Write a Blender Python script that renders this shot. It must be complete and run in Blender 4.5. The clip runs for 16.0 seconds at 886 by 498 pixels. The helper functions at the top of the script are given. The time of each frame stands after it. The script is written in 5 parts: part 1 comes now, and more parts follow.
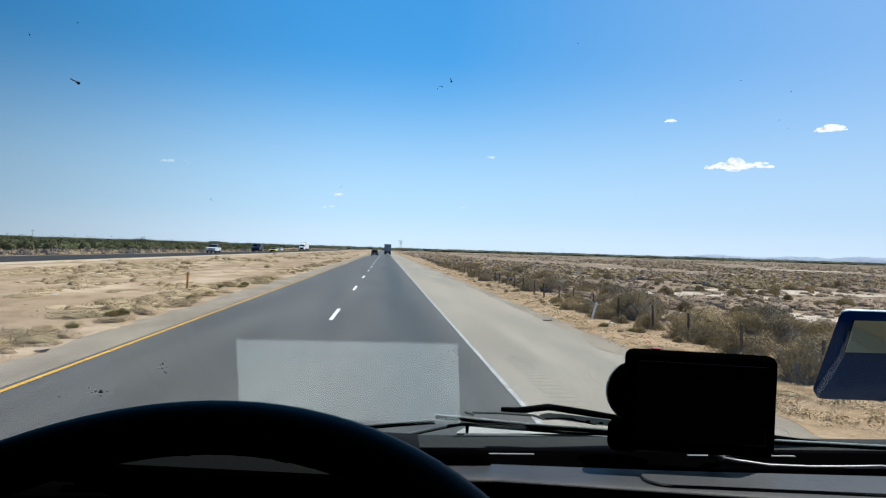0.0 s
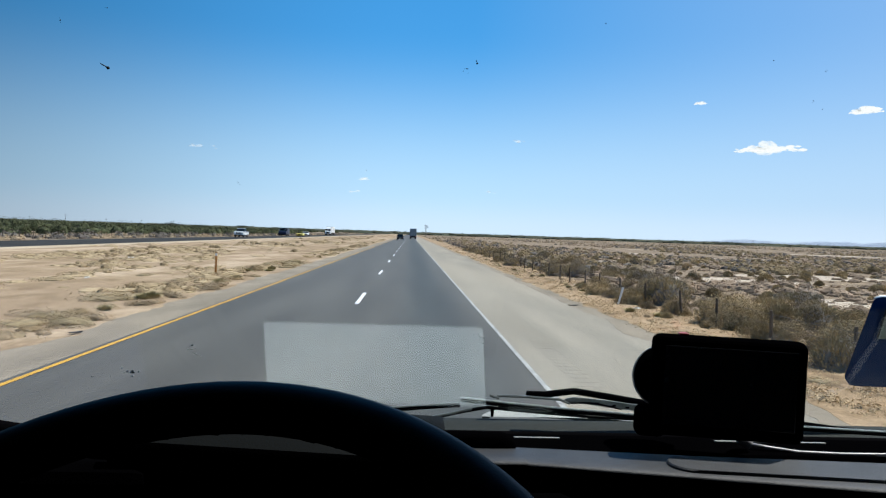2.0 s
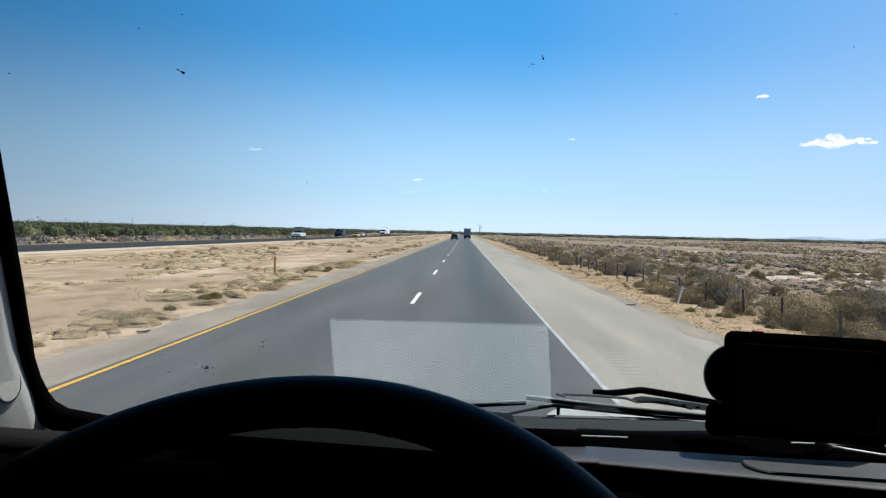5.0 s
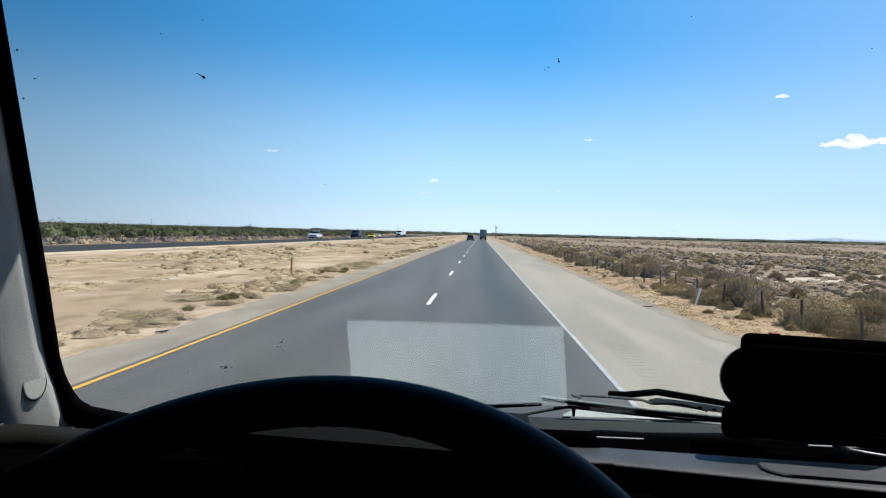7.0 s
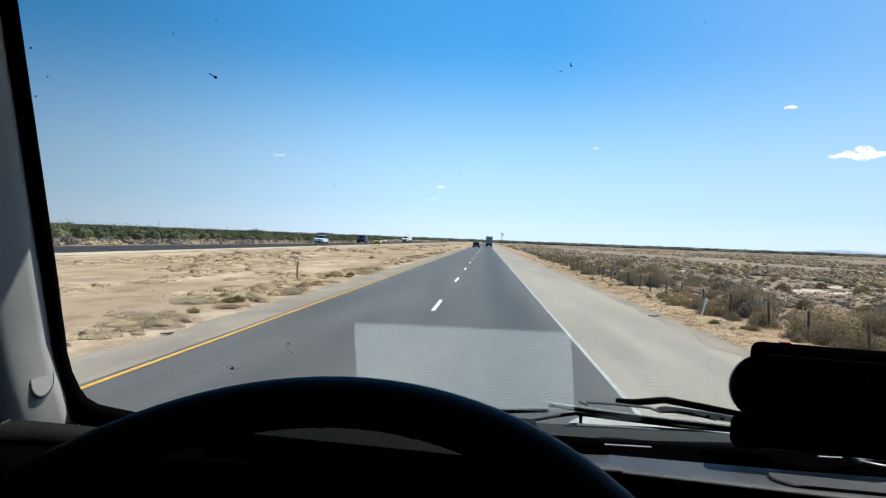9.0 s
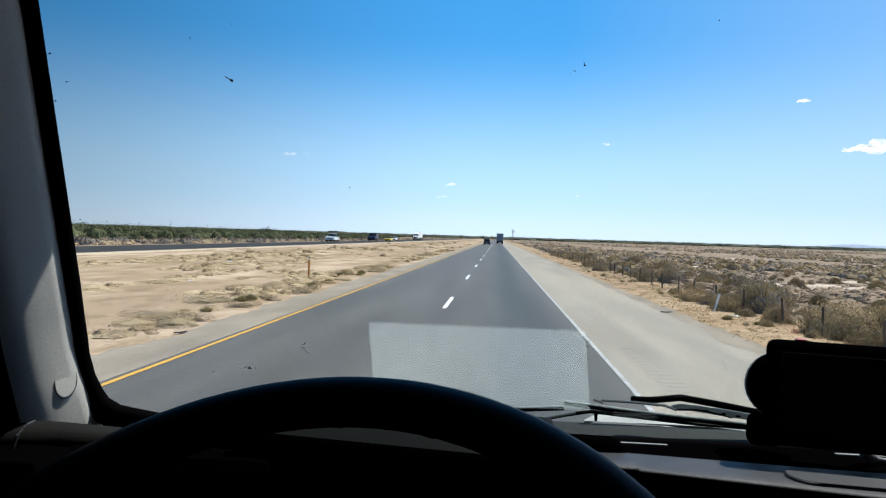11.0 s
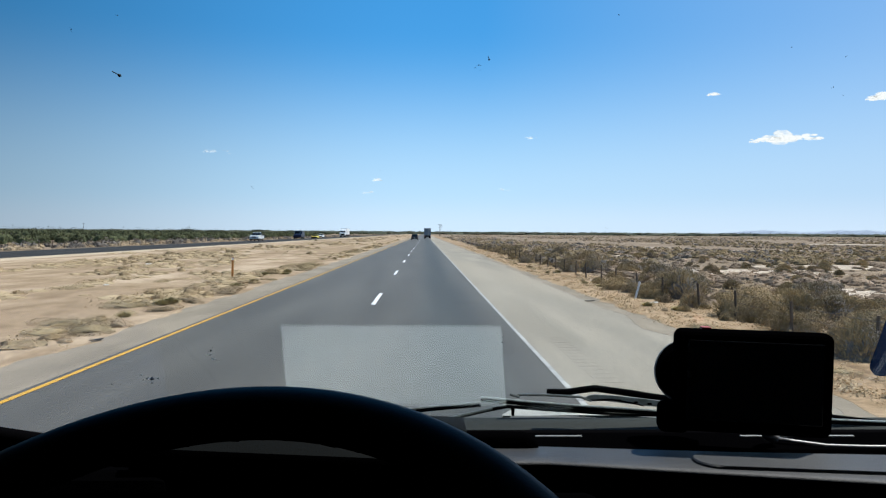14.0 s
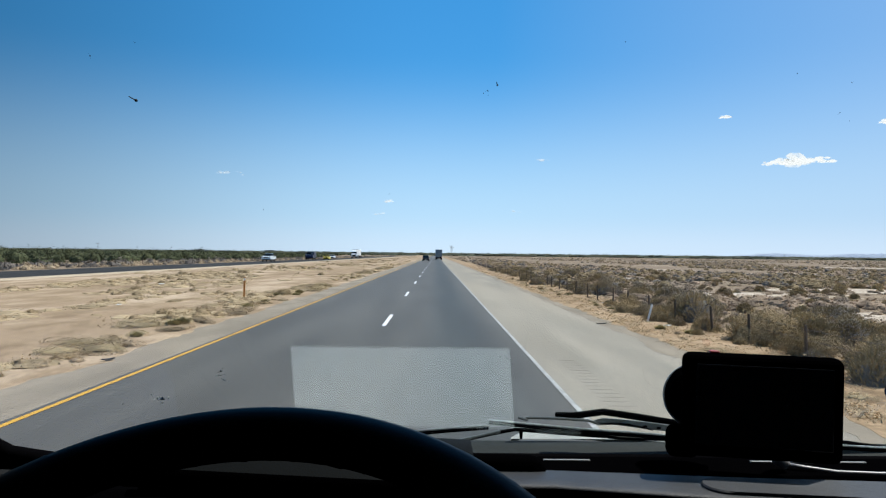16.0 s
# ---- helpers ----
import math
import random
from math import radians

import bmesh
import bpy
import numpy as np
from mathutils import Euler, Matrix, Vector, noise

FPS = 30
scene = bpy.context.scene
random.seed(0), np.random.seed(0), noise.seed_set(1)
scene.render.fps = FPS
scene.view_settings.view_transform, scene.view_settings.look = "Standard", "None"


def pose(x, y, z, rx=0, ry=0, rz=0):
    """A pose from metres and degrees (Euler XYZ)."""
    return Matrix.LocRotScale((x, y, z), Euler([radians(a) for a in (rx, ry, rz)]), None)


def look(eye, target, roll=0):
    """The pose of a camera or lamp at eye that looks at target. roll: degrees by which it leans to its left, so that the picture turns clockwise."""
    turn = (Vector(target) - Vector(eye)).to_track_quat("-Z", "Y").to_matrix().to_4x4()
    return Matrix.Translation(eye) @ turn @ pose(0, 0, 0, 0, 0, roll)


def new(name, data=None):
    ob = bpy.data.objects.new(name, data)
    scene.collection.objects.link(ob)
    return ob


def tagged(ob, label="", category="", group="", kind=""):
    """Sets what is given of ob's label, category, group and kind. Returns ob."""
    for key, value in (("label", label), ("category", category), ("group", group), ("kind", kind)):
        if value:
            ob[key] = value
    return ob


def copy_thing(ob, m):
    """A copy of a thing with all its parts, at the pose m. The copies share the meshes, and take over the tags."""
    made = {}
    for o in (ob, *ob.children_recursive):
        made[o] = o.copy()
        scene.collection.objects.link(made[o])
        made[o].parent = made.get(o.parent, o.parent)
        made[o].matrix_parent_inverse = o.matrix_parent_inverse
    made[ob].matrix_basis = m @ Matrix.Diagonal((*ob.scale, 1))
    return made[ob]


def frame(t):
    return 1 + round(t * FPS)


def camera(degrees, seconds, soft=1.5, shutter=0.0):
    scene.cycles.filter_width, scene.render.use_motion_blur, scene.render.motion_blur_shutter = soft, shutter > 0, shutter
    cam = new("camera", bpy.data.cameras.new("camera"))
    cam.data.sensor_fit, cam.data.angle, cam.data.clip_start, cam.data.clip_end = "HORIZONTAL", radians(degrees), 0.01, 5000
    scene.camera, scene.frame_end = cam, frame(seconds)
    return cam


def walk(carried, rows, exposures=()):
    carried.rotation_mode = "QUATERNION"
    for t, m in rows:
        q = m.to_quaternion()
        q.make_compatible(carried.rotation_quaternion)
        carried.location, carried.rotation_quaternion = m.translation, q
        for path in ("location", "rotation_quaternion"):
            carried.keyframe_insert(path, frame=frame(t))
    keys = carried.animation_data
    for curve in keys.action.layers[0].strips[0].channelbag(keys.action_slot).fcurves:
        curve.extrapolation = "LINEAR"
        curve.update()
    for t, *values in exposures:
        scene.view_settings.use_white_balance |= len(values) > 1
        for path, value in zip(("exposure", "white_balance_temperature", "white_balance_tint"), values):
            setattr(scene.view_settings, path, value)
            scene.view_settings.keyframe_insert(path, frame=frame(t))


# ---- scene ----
EYE = 2.06  # eye height above the road

# ---- camera ----
cam = camera(64.5, 16.0, soft=1.25)
# seconds, place from the driver's seat reference, yaw, pitch, roll
PATH = [
    (0.0, 0.0993, -0.0033, 0.0144, -4.73, 0.15, -1.80),
    (0.5, 0.0923, -0.0019, 0.0108, -3.78, -0.87, -1.47),
    (1.0, 0.0953, -0.0051, 0.0126, -1.79, -1.23, -1.49),
    (1.5, 0.0927, 0.0072, 0.0101, -2.36, -1.58, -2.44),
    (2.0, 0.0993, -0.0024, 0.0133, -2.66, -1.18, -1.88),
    (2.5, 0.0993, -0.0017, 0.0130, -2.58, -1.04, -1.66),
    (3.0, 0.1001, -0.0024, 0.0140, -2.10, -0.90, -1.23),
    (3.5, 0.0955, -0.0052, 0.0131, -1.36, -0.89, -1.74),
    (4.0, 0.0966, 0.0173, 0.0022, -4.55, -1.05, -3.23),
    (4.5, 0.0864, 0.0034, 0.0091, 0.73, -1.31, -1.54),
    (7.0, 0.0865, -0.0091, 0.0109, 3.05, -1.27, -1.40),
    (7.5, 0.0787, -0.0032, 0.0057, 3.10, -1.02, -2.56),
    (8.0, 0.0835, -0.0075, 0.0090, 3.67, -0.55, -2.10),
    (10.5, 0.0797, -0.0047, 0.0043, 3.30, -1.16, -2.45),
    (11.0, 0.0785, -0.0113, 0.0100, 4.41, -1.01, -1.79),
    (11.5, 0.0806, -0.0076, 0.0057, 5.11, -2.29, -2.18),
    (12.0, 0.0721, -0.0026, 0.0006, 3.82, -1.83, -3.22),
    (12.5, 0.0836, 0.0077, 0.0016, 0.31, -2.61, -2.82),
    (13.0, 0.0784, 0.0156, -0.0021, -0.34, -2.76, -2.55),
    (13.5, 0.0919, 0.0089, 0.0063, -0.52, -2.20, -1.12),
    (14.0, 0.0980, 0.0045, 0.0134, -1.49, -1.29, -0.38),
    (14.5, 0.1037, 0.0029, 0.0139, -1.78, -0.13, -0.49),
    (15.0, 0.1028, 0.0028, 0.0160, -2.85, 0.29, -0.66),
    (15.5, 0.1061, 0.0008, 0.0130, -1.46, -0.28, -0.83),
    (16.0, 0.1009, -0.0023, 0.0148, -0.57, 0.45, -0.65),
]
walk(cam, [(t, pose(x, y, EYE + z, 90 + p, r, w)) for t, x, y, z, w, p, r in PATH], exposures=[(t, e, 6400, 8) for t, e in ((0.0, 0.44), (3.0, 0.44), (4.5, 0.46), (7.0, 0.59), (8.0, 0.58), (10.5, 0.62), (12.5, 0.64), (13.0, 0.62), (13.5, 0.51), (14.0, 0.42), (16.0, 0.39))])

# ---- world and sun ----
SUN_AZ, SUN_EL = 60.0, 62.0  # degrees to the right of straight ahead, above the horizon
world = bpy.data.worlds.new("world")
scene.world = world
world.use_nodes = True
wn = world.node_tree
sky = wn.nodes.new("ShaderNodeTexSky")
sky.sky_type = "NISHITA"
sky.sun_disc = False
sky.sun_elevation = radians(SUN_EL)
sky.sun_rotation = radians(SUN_AZ)  # clockwise from straight ahead
sky.altitude = 100
sky.air_density = 1.0
sky.dust_density = 0.25
sky.ozone_density = 4.0
back_node = wn.nodes["Background"]
back_node.inputs["Strength"].default_value = 0.118
sky_hsv = wn.nodes.new("ShaderNodeHueSaturation")
sky_hsv.inputs["Saturation"].default_value = 1.44
wn.links.new(sky.outputs[0], sky_hsv.inputs["Color"])
# pale summer haze low over the horizon
sky_tc, sky_sep, sky_abs, sky_hz = (wn.nodes.new("ShaderNode" + k) for k in ("TexCoord", "SeparateXYZ", "Math", "MapRange"))
sky_abs.operation = "ABSOLUTE"
sky_hz.interpolation_type = "SMOOTHSTEP"
sky_hz.inputs["From Min"].default_value, sky_hz.inputs["From Max"].default_value = 0.0, 0.28
sky_hz.inputs["To Min"].default_value, sky_hz.inputs["To Max"].default_value = 0.84, 0.0
wn.links.new(sky_tc.outputs["Generated"], sky_sep.inputs[0])
wn.links.new(sky_sep.outputs["Z"], sky_abs.inputs[0])
wn.links.new(sky_abs.outputs[0], sky_hz.inputs["Value"])
sky_mix = wn.nodes.new("ShaderNodeMix")
sky_mix.data_type = "RGBA"
sky_mix.inputs["B"].default_value = (3.95, 5.45, 7.2, 1)
wn.links.new(sky_hz.outputs[0], sky_mix.inputs["Factor"])
sky_even = wn.nodes.new("ShaderNodeMix")  # evens the fall of blue towards the zenith
sky_even.data_type = "RGBA"
sky_even.inputs["Factor"].default_value = 0.5
sky_even.inputs["B"].default_value = (0.70, 2.6, 5.3, 1)
wn.links.new(sky_hsv.outputs[0], sky_even.inputs["A"])
wn.links.new(sky_even.outputs["Result"], sky_mix.inputs["A"])
# the sky is paler on the sun's side
sky_side, sky_mul = wn.nodes.new("ShaderNodeMapRange"), wn.nodes.new("ShaderNodeVectorMath")
sky_side.interpolation_type = "SMOOTHSTEP"
sky_side.inputs["From Min"].default_value, sky_side.inputs["From Max"].default_value = -0.75, 0.0
sky_side.inputs["To Min"].default_value, sky_side.inputs["To Max"].default_value = 0.47, 1.06
sky_mul.operation = "SCALE"
sky_pale, sky_mixb = wn.nodes.new("ShaderNodeMapRange"), wn.nodes.new("ShaderNodeMix")
sky_pale.inputs["From Min"].default_value, sky_pale.inputs["From Max"].default_value = 0.08, 0.8
sky_pale.inputs["To Min"].default_value, sky_pale.inputs["To Max"].default_value = 0.0, 0.55
sky_mixb.data_type = "RGBA"
sky_mixb.inputs["B"].default_value = (3.5, 4.2, 5.7, 1)
wn.links.new(sky_sep.outputs["X"], sky_side.inputs["Value"])
wn.links.new(sky_sep.outputs["X"], sky_pale.inputs["Value"])
wn.links.new(sky_pale.outputs[0], sky_mixb.inputs["Factor"])
wn.links.new(sky_mix.outputs["Result"], sky_mixb.inputs["A"])
# a whiter band of dust just over the skyline
sky_dust, sky_mixc = wn.nodes.new("ShaderNodeMapRange"), wn.nodes.new("ShaderNodeMix")
sky_dust.interpolation_type = "SMOOTHSTEP"
sky_dust.inputs["From Min"].default_value, sky_dust.inputs["From Max"].default_value = 0.0, 0.06
sky_dust.inputs["To Min"].default_value, sky_dust.inputs["To Max"].default_value = 0.45, 0.0
sky_mixc.data_type = "RGBA"
sky_mixc.inputs["B"].default_value = (5.6, 6.2, 7.2, 1)
wn.links.new(sky_abs.outputs[0], sky_dust.inputs["Value"])
wn.links.new(sky_dust.outputs[0], sky_mixc.inputs["Factor"])
wn.links.new(sky_mixb.outputs["Result"], sky_mixc.inputs["A"])
wn.links.new(sky_mixc.outputs["Result"], sky_mul.inputs[0])
wn.links.new(sky_side.outputs[0], sky_mul.inputs["Scale"])
wn.links.new(sky_mul.outputs[0], back_node.inputs[0])

sun_data = bpy.data.lights.new("sun", "SUN")
sun_data.energy = 4.6
sun_data.angle = radians(0.53)
sun_data.color = (1.0, 0.95, 0.87)
sun = new("sun", sun_data)
s_dir = Vector((math.sin(radians(SUN_AZ)) * math.cos(radians(SUN_EL)), math.cos(radians(SUN_AZ)) * math.cos(radians(SUN_EL)), math.sin(radians(SUN_EL))))
sun.matrix_world = look(s_dir * 50, (0, 0, 0))


# ---- materials ----
def surface(name, c1, c2, scale=4.0, rough=0.8, bump=0.2, fine=60.0, metallic=0.0, rand=0.0, island=0.0, spec=0.5, stretch=(1, 1, 1), c3=None, big=0.05):
    """Two colours mixed by coarse noise, fine grain, bump, and a third colour in large patches."""
    m = bpy.data.materials.new(name)
    m.use_nodes = True
    nt = m.node_tree
    n, l = nt.nodes, nt.links
    bsdf = n["Principled BSDF"]
    tc = n.new("ShaderNodeTexCoord")
    mp = n.new("ShaderNodeMapping")
    mp.inputs["Scale"].default_value = stretch
    l.new(tc.outputs["Object"], mp.inputs[0])
    a = n.new("ShaderNodeTexNoise")
    a.inputs["Scale"].default_value = scale
    a.inputs["Detail"].default_value = 6
    b = n.new("ShaderNodeTexNoise")
    b.inputs["Scale"].default_value = fine
    b.inputs["Detail"].default_value = 4
    for t in (a, b):
        l.new(mp.outputs[0], t.inputs["Vector"])
    ramp = n.new("ShaderNodeValToRGB")
    ramp.color_ramp.elements[0].position, ramp.color_ramp.elements[1].position = 0.36, 0.64
    ramp.color_ramp.elements[0].color, ramp.color_ramp.elements[1].color = (*c1, 1), (*c2, 1)
    l.new(a.outputs["Fac"], ramp.inputs[0])
    col = ramp.outputs[0]
    if c3:
        g = n.new("ShaderNodeTexNoise")
        g.inputs["Scale"].default_value = big
        g.inputs["Detail"].default_value = 5
        l.new(mp.outputs[0], g.inputs["Vector"])
        gr = n.new("ShaderNodeMapRange")
        gr.inputs["From Min"].default_value, gr.inputs["From Max"].default_value = 0.45, 0.62
        l.new(g.outputs["Fac"], gr.inputs["Value"])
        mix = n.new("ShaderNodeMix")
        mix.data_type = "RGBA"
        l.new(gr.outputs[0], mix.inputs["Factor"])
        l.new(col, mix.inputs["A"])
        mix.inputs["B"].default_value = (*c3, 1)
        col = mix.outputs["Result"]
    val = n.new("ShaderNodeMapRange")
    val.inputs["To Min"].default_value, val.inputs["To Max"].default_value = 0.72, 1.28
    l.new(b.outputs["Fac"], val.inputs["Value"])
    factor = val.outputs[0]
    for amount, node, socket in ((rand, "ShaderNodeObjectInfo", "Random"), (island, "ShaderNodeNewGeometry", "Random Per Island")):
        if amount:
            o = n.new(node)
            r = n.new("ShaderNodeMapRange")
            r.inputs["To Min"].default_value, r.inputs["To Max"].default_value = 1 - amount, 1 + amount
            l.new(o.outputs[socket], r.inputs["Value"])
            mul = n.new("ShaderNodeMath")
            mul.operation = "MULTIPLY"
            l.new(factor, mul.inputs[0])
            l.new(r.outputs[0], mul.inputs[1])
            factor = mul.outputs[0]
    vm = n.new("ShaderNodeVectorMath")
    vm.operation = "SCALE"
    l.new(col, vm.inputs[0])
    l.new(factor, vm.inputs["Scale"])
    l.new(vm.outputs[0], bsdf.inputs["Base Color"])
    bsdf.inputs["Roughness"].default_value = rough
    bsdf.inputs["Metallic"].default_value = metallic
    bsdf.inputs["Specular IOR Level"].default_value = spec
    if bump:
        bp = n.new("ShaderNodeBump")
        bp.inputs["Strength"].default_value = bump
        bp.inputs["Distance"].default_value = 0.01
        l.new(b.outputs["Fac"], bp.inputs["Height"])
        l.new(bp.outputs[0], bsdf.inputs["Normal"])
    return m


def leafy(name, c1, c2, rand=0.32, island=0.25):
    m = surface(name, c1, c2, scale=2.0, rough=0.9, bump=0, fine=9.0, rand=rand, island=island, spec=0.1)
    nt = m.node_tree
    n, l = nt.nodes, nt.links
    tl, mx = n.new("ShaderNodeBsdfTranslucent"), n.new("ShaderNodeMixShader")
    mx.inputs[0].default_value = 0.12
    l.new(n["Principled BSDF"].inputs["Base Color"].links[0].from_socket, tl.inputs["Color"])
    l.new(n["Principled BSDF"].outputs[0], mx.inputs[1])
    l.new(tl.outputs[0], mx.inputs[2])
    l.new(mx.outputs[0], n["Material Output"].inputs[0])
    return m




def ground_cover(name, pale, mid, dark, patch=0.12, clump=0.9, fine=14.0, lo=0.40, hi=0.60, white=None, along=1.0):
    """Bare pale soil under broken patches of straw: wide drifts, ragged clumps in them, and grain; white: crusted flats; along below 1 draws the drifts out along the road."""
    m = bpy.data.materials.new(name)
    m.use_nodes = True
    nt = m.node_tree
    n, l = nt.nodes, nt.links
    bsdf = n["Principled BSDF"]
    tc = n.new("ShaderNodeTexCoord")
    sizes = []
    for sc, det in ((patch, 7), (clump, 8), (fine, 5)):
        t = n.new("ShaderNodeTexNoise")
        t.inputs["Scale"].default_value, t.inputs["Detail"].default_value, t.inputs["Roughness"].default_value = sc, det, 0.62
        mp = n.new("ShaderNodeMapping")
        mp.inputs["Scale"].default_value = (1, along if not sizes else along ** 0.25, 1)
        l.new(tc.outputs["Object"], mp.inputs[0])
        l.new(mp.outputs[0], t.inputs["Vector"])
        sizes.append(t.outputs["Fac"])

    def step(src, a, b, c=0.0, d=1.0):
        r = n.new("ShaderNodeMapRange")
        for k, v in (("From Min", a), ("From Max", b), ("To Min", c), ("To Max", d)):
            r.inputs[k].default_value = v
        l.new(src, r.inputs["Value"])
        return r.outputs[0]

    def blend(fac, a, b):
        x = n.new("ShaderNodeMix")
        x.data_type = "RGBA"
        l.new(fac, x.inputs["Factor"])
        for k, v in (("A", a), ("B", b)):
            if isinstance(v, tuple):
                x.inputs[k].default_value = (*v, 1)
            else:
                l.new(v, x.inputs[k])
        return x.outputs["Result"]

    add = n.new("ShaderNodeMath")
    add.operation = "MULTIPLY_ADD"
    add.inputs[1].default_value = 0.55
    l.new(sizes[1], add.inputs[0])
    half = n.new("ShaderNodeMath")
    half.operation = "MULTIPLY"
    half.inputs[1].default_value = 0.45
    l.new(sizes[0], half.inputs[0])
    l.new(half.outputs[0], add.inputs[2])
    col = blend(step(add.outputs[0], lo, hi), pale, mid)
    deep = n.new("ShaderNodeMath")
    deep.operation = "MULTIPLY"
    l.new(step(sizes[1], 0.51, 0.60), deep.inputs[0])
    l.new(step(sizes[0], 0.44, 0.55), deep.inputs[1])
    col = blend(deep.outputs[0], col, dark)
    if white:
        col = blend(step(sizes[0], 0.63, 0.67), col, white)
    vm = n.new("ShaderNodeVectorMath")
    vm.operation = "SCALE"
    l.new(col, vm.inputs[0])
    l.new(step(sizes[2], 0.3, 0.7, 0.74, 1.24), vm.inputs["Scale"])
    l.new(vm.outputs[0], bsdf.inputs["Base Color"])
    bsdf.inputs["Roughness"].default_value, bsdf.inputs["Specular IOR Level"].default_value = 0.95, 0.1
    bp = n.new("ShaderNodeBump")
    bp.inputs["Strength"].default_value, bp.inputs["Distance"].default_value = 0.7, 0.03
    l.new(sizes[1], bp.inputs["Height"])
    bq = n.new("ShaderNodeBump")
    bq.inputs["Strength"].default_value, bq.inputs["Distance"].default_value = 0.5, 0.01
    l.new(sizes[2], bq.inputs["Height"])
    l.new(bp.outputs[0], bq.inputs["Normal"])
    l.new(bq.outputs[0], bsdf.inputs["Normal"])
    return m


M_asphalt = surface("asphalt", (0.074, 0.065, 0.052), (0.104, 0.093, 0.076), scale=0.9, rough=0.64, bump=0.3, fine=40.0, spec=0.34, stretch=(1, 0.08, 1))
mr_nt = M_asphalt.node_tree
mr_n, mr_l = mr_nt.nodes, mr_nt.links
r_tc, r_sep, r_sub, r_abs, r_map, r_mix, r_nz, r_mul = (mr_n.new("ShaderNode" + k) for k in ("TexCoord", "SeparateXYZ", "Math", "Math", "MapRange", "Mix", "TexNoise", "Math"))
r_sub.operation, r_abs.operation, r_mul.operation = "SUBTRACT", "ABSOLUTE", "MULTIPLY"
r_sub.inputs[1].default_value = 0.75
r_map.interpolation_type = "SMOOTHSTEP"
r_map.inputs["From Min"].default_value, r_map.inputs["From Max"].default_value = 0.15, 1.25
r_map.inputs["To Min"].default_value, r_map.inputs["To Max"].default_value = 1.0, 0.0
r_nz.inputs["Scale"].default_value, r_nz.inputs["Detail"].default_value = 0.35, 5
r_mix.data_type, r_mix.blend_type = "RGBA", "MULTIPLY"
r_mix.inputs["B"].default_value = (0.60, 0.66, 0.69, 1)
mr_l.new(r_tc.outputs["Object"], r_sep.inputs[0])
mr_l.new(r_tc.outputs["Object"], r_nz.inputs["Vector"])
mr_l.new(r_sep.outputs["X"], r_sub.inputs[0])
mr_l.new(r_sub.outputs[0], r_abs.inputs[0])
mr_l.new(r_abs.outputs[0], r_map.inputs["Value"])
mr_l.new(r_map.outputs[0], r_mul.inputs[0])
r_mul.inputs[1].default_value = 0.9
mr_l.new(r_mul.outputs[0], r_mix.inputs["Factor"])
mr_b = mr_n["Principled BSDF"].inputs["Base Color"]
mr_l.new(mr_b.links[0].from_socket, r_mix.inputs["A"])
mr_l.new(r_mix.outputs["Result"], mr_b)
M_sand = surface("pale_sand", (0.52, 0.42, 0.30), (0.42, 0.33, 0.23), scale=0.6, rough=0.95, bump=0.4, fine=14.0, spec=0.1, stretch=(1, 0.4, 1))
M_asphalt_far = surface("far_asphalt", (0.034, 0.034, 0.034), (0.046, 0.046, 0.046), scale=0.3, rough=0.95, bump=0.1, fine=20.0, spec=0.05)
M_shoulder = surface("shoulder_asphalt", (0.312, 0.274, 0.217), (0.232, 0.205, 0.165), scale=0.8, rough=0.9, bump=0.35, fine=30.0, spec=0.2, stretch=(1, 0.12, 1), c3=(0.32, 0.276, 0.212), big=0.2)
M_soil = ground_cover("soil", (0.275, 0.203, 0.14), (0.20, 0.145, 0.098), (0.155, 0.108, 0.07), patch=0.05, clump=0.45, fine=7.0, white=(0.38, 0.302, 0.225))
M_straw = ground_cover("dry_straw_ground", (0.48, 0.362, 0.25), (0.325, 0.23, 0.145), (0.215, 0.145, 0.085), patch=0.21, clump=0.45, fine=9.0, lo=0.41, hi=0.51, along=0.10)
M_pan = ground_cover("crusted_sand", (0.52, 0.43, 0.335), (0.43, 0.345, 0.26), (0.33, 0.255, 0.185), patch=0.2, clump=1.2, fine=10.0)
M_verge = ground_cover("verge_dirt", (0.385, 0.272, 0.17), (0.285, 0.190, 0.108), (0.185, 0.122, 0.07), patch=0.35, clump=1.4, fine=16.0, lo=0.43, hi=0.55, along=0.4)
M_gravel = surface("gravel", (0.285, 0.236, 0.178), (0.212, 0.176, 0.134), scale=1.2, rough=0.95, bump=0.7, fine=35.0, spec=0.15, stretch=(1, 0.3, 1))
M_yellow = surface("yellow_paint", (0.62, 0.33, 0.03), (0.50, 0.27, 0.035), scale=6.0, rough=0.7, bump=0.2, fine=50.0)
M_white = surface("white_paint", (0.42, 0.41, 0.38), (0.24, 0.235, 0.22), scale=5.0, rough=0.7, bump=0.2, fine=50.0)
M_dashpaint = surface("lane_paint", (0.80, 0.80, 0.78), (0.70, 0.70, 0.68), scale=5.0, rough=0.6, bump=0.2, fine=50.0)
M_sage = leafy("sage_leaf", (0.262, 0.188, 0.104), (0.348, 0.254, 0.142))
M_sagegrey = leafy("grey_sage_leaf", (0.150, 0.128, 0.110), (0.205, 0.174, 0.146))
M_drybush = leafy("dry_bush_leaf", (0.265, 0.19, 0.13), (0.345, 0.25, 0.175))
M_tuft = leafy("tuft_blade", (0.34, 0.262, 0.15), (0.43, 0.335, 0.20))
M_greentuft = leafy("green_tuft_blade", (0.25, 0.21, 0.11), (0.33, 0.275, 0.145))
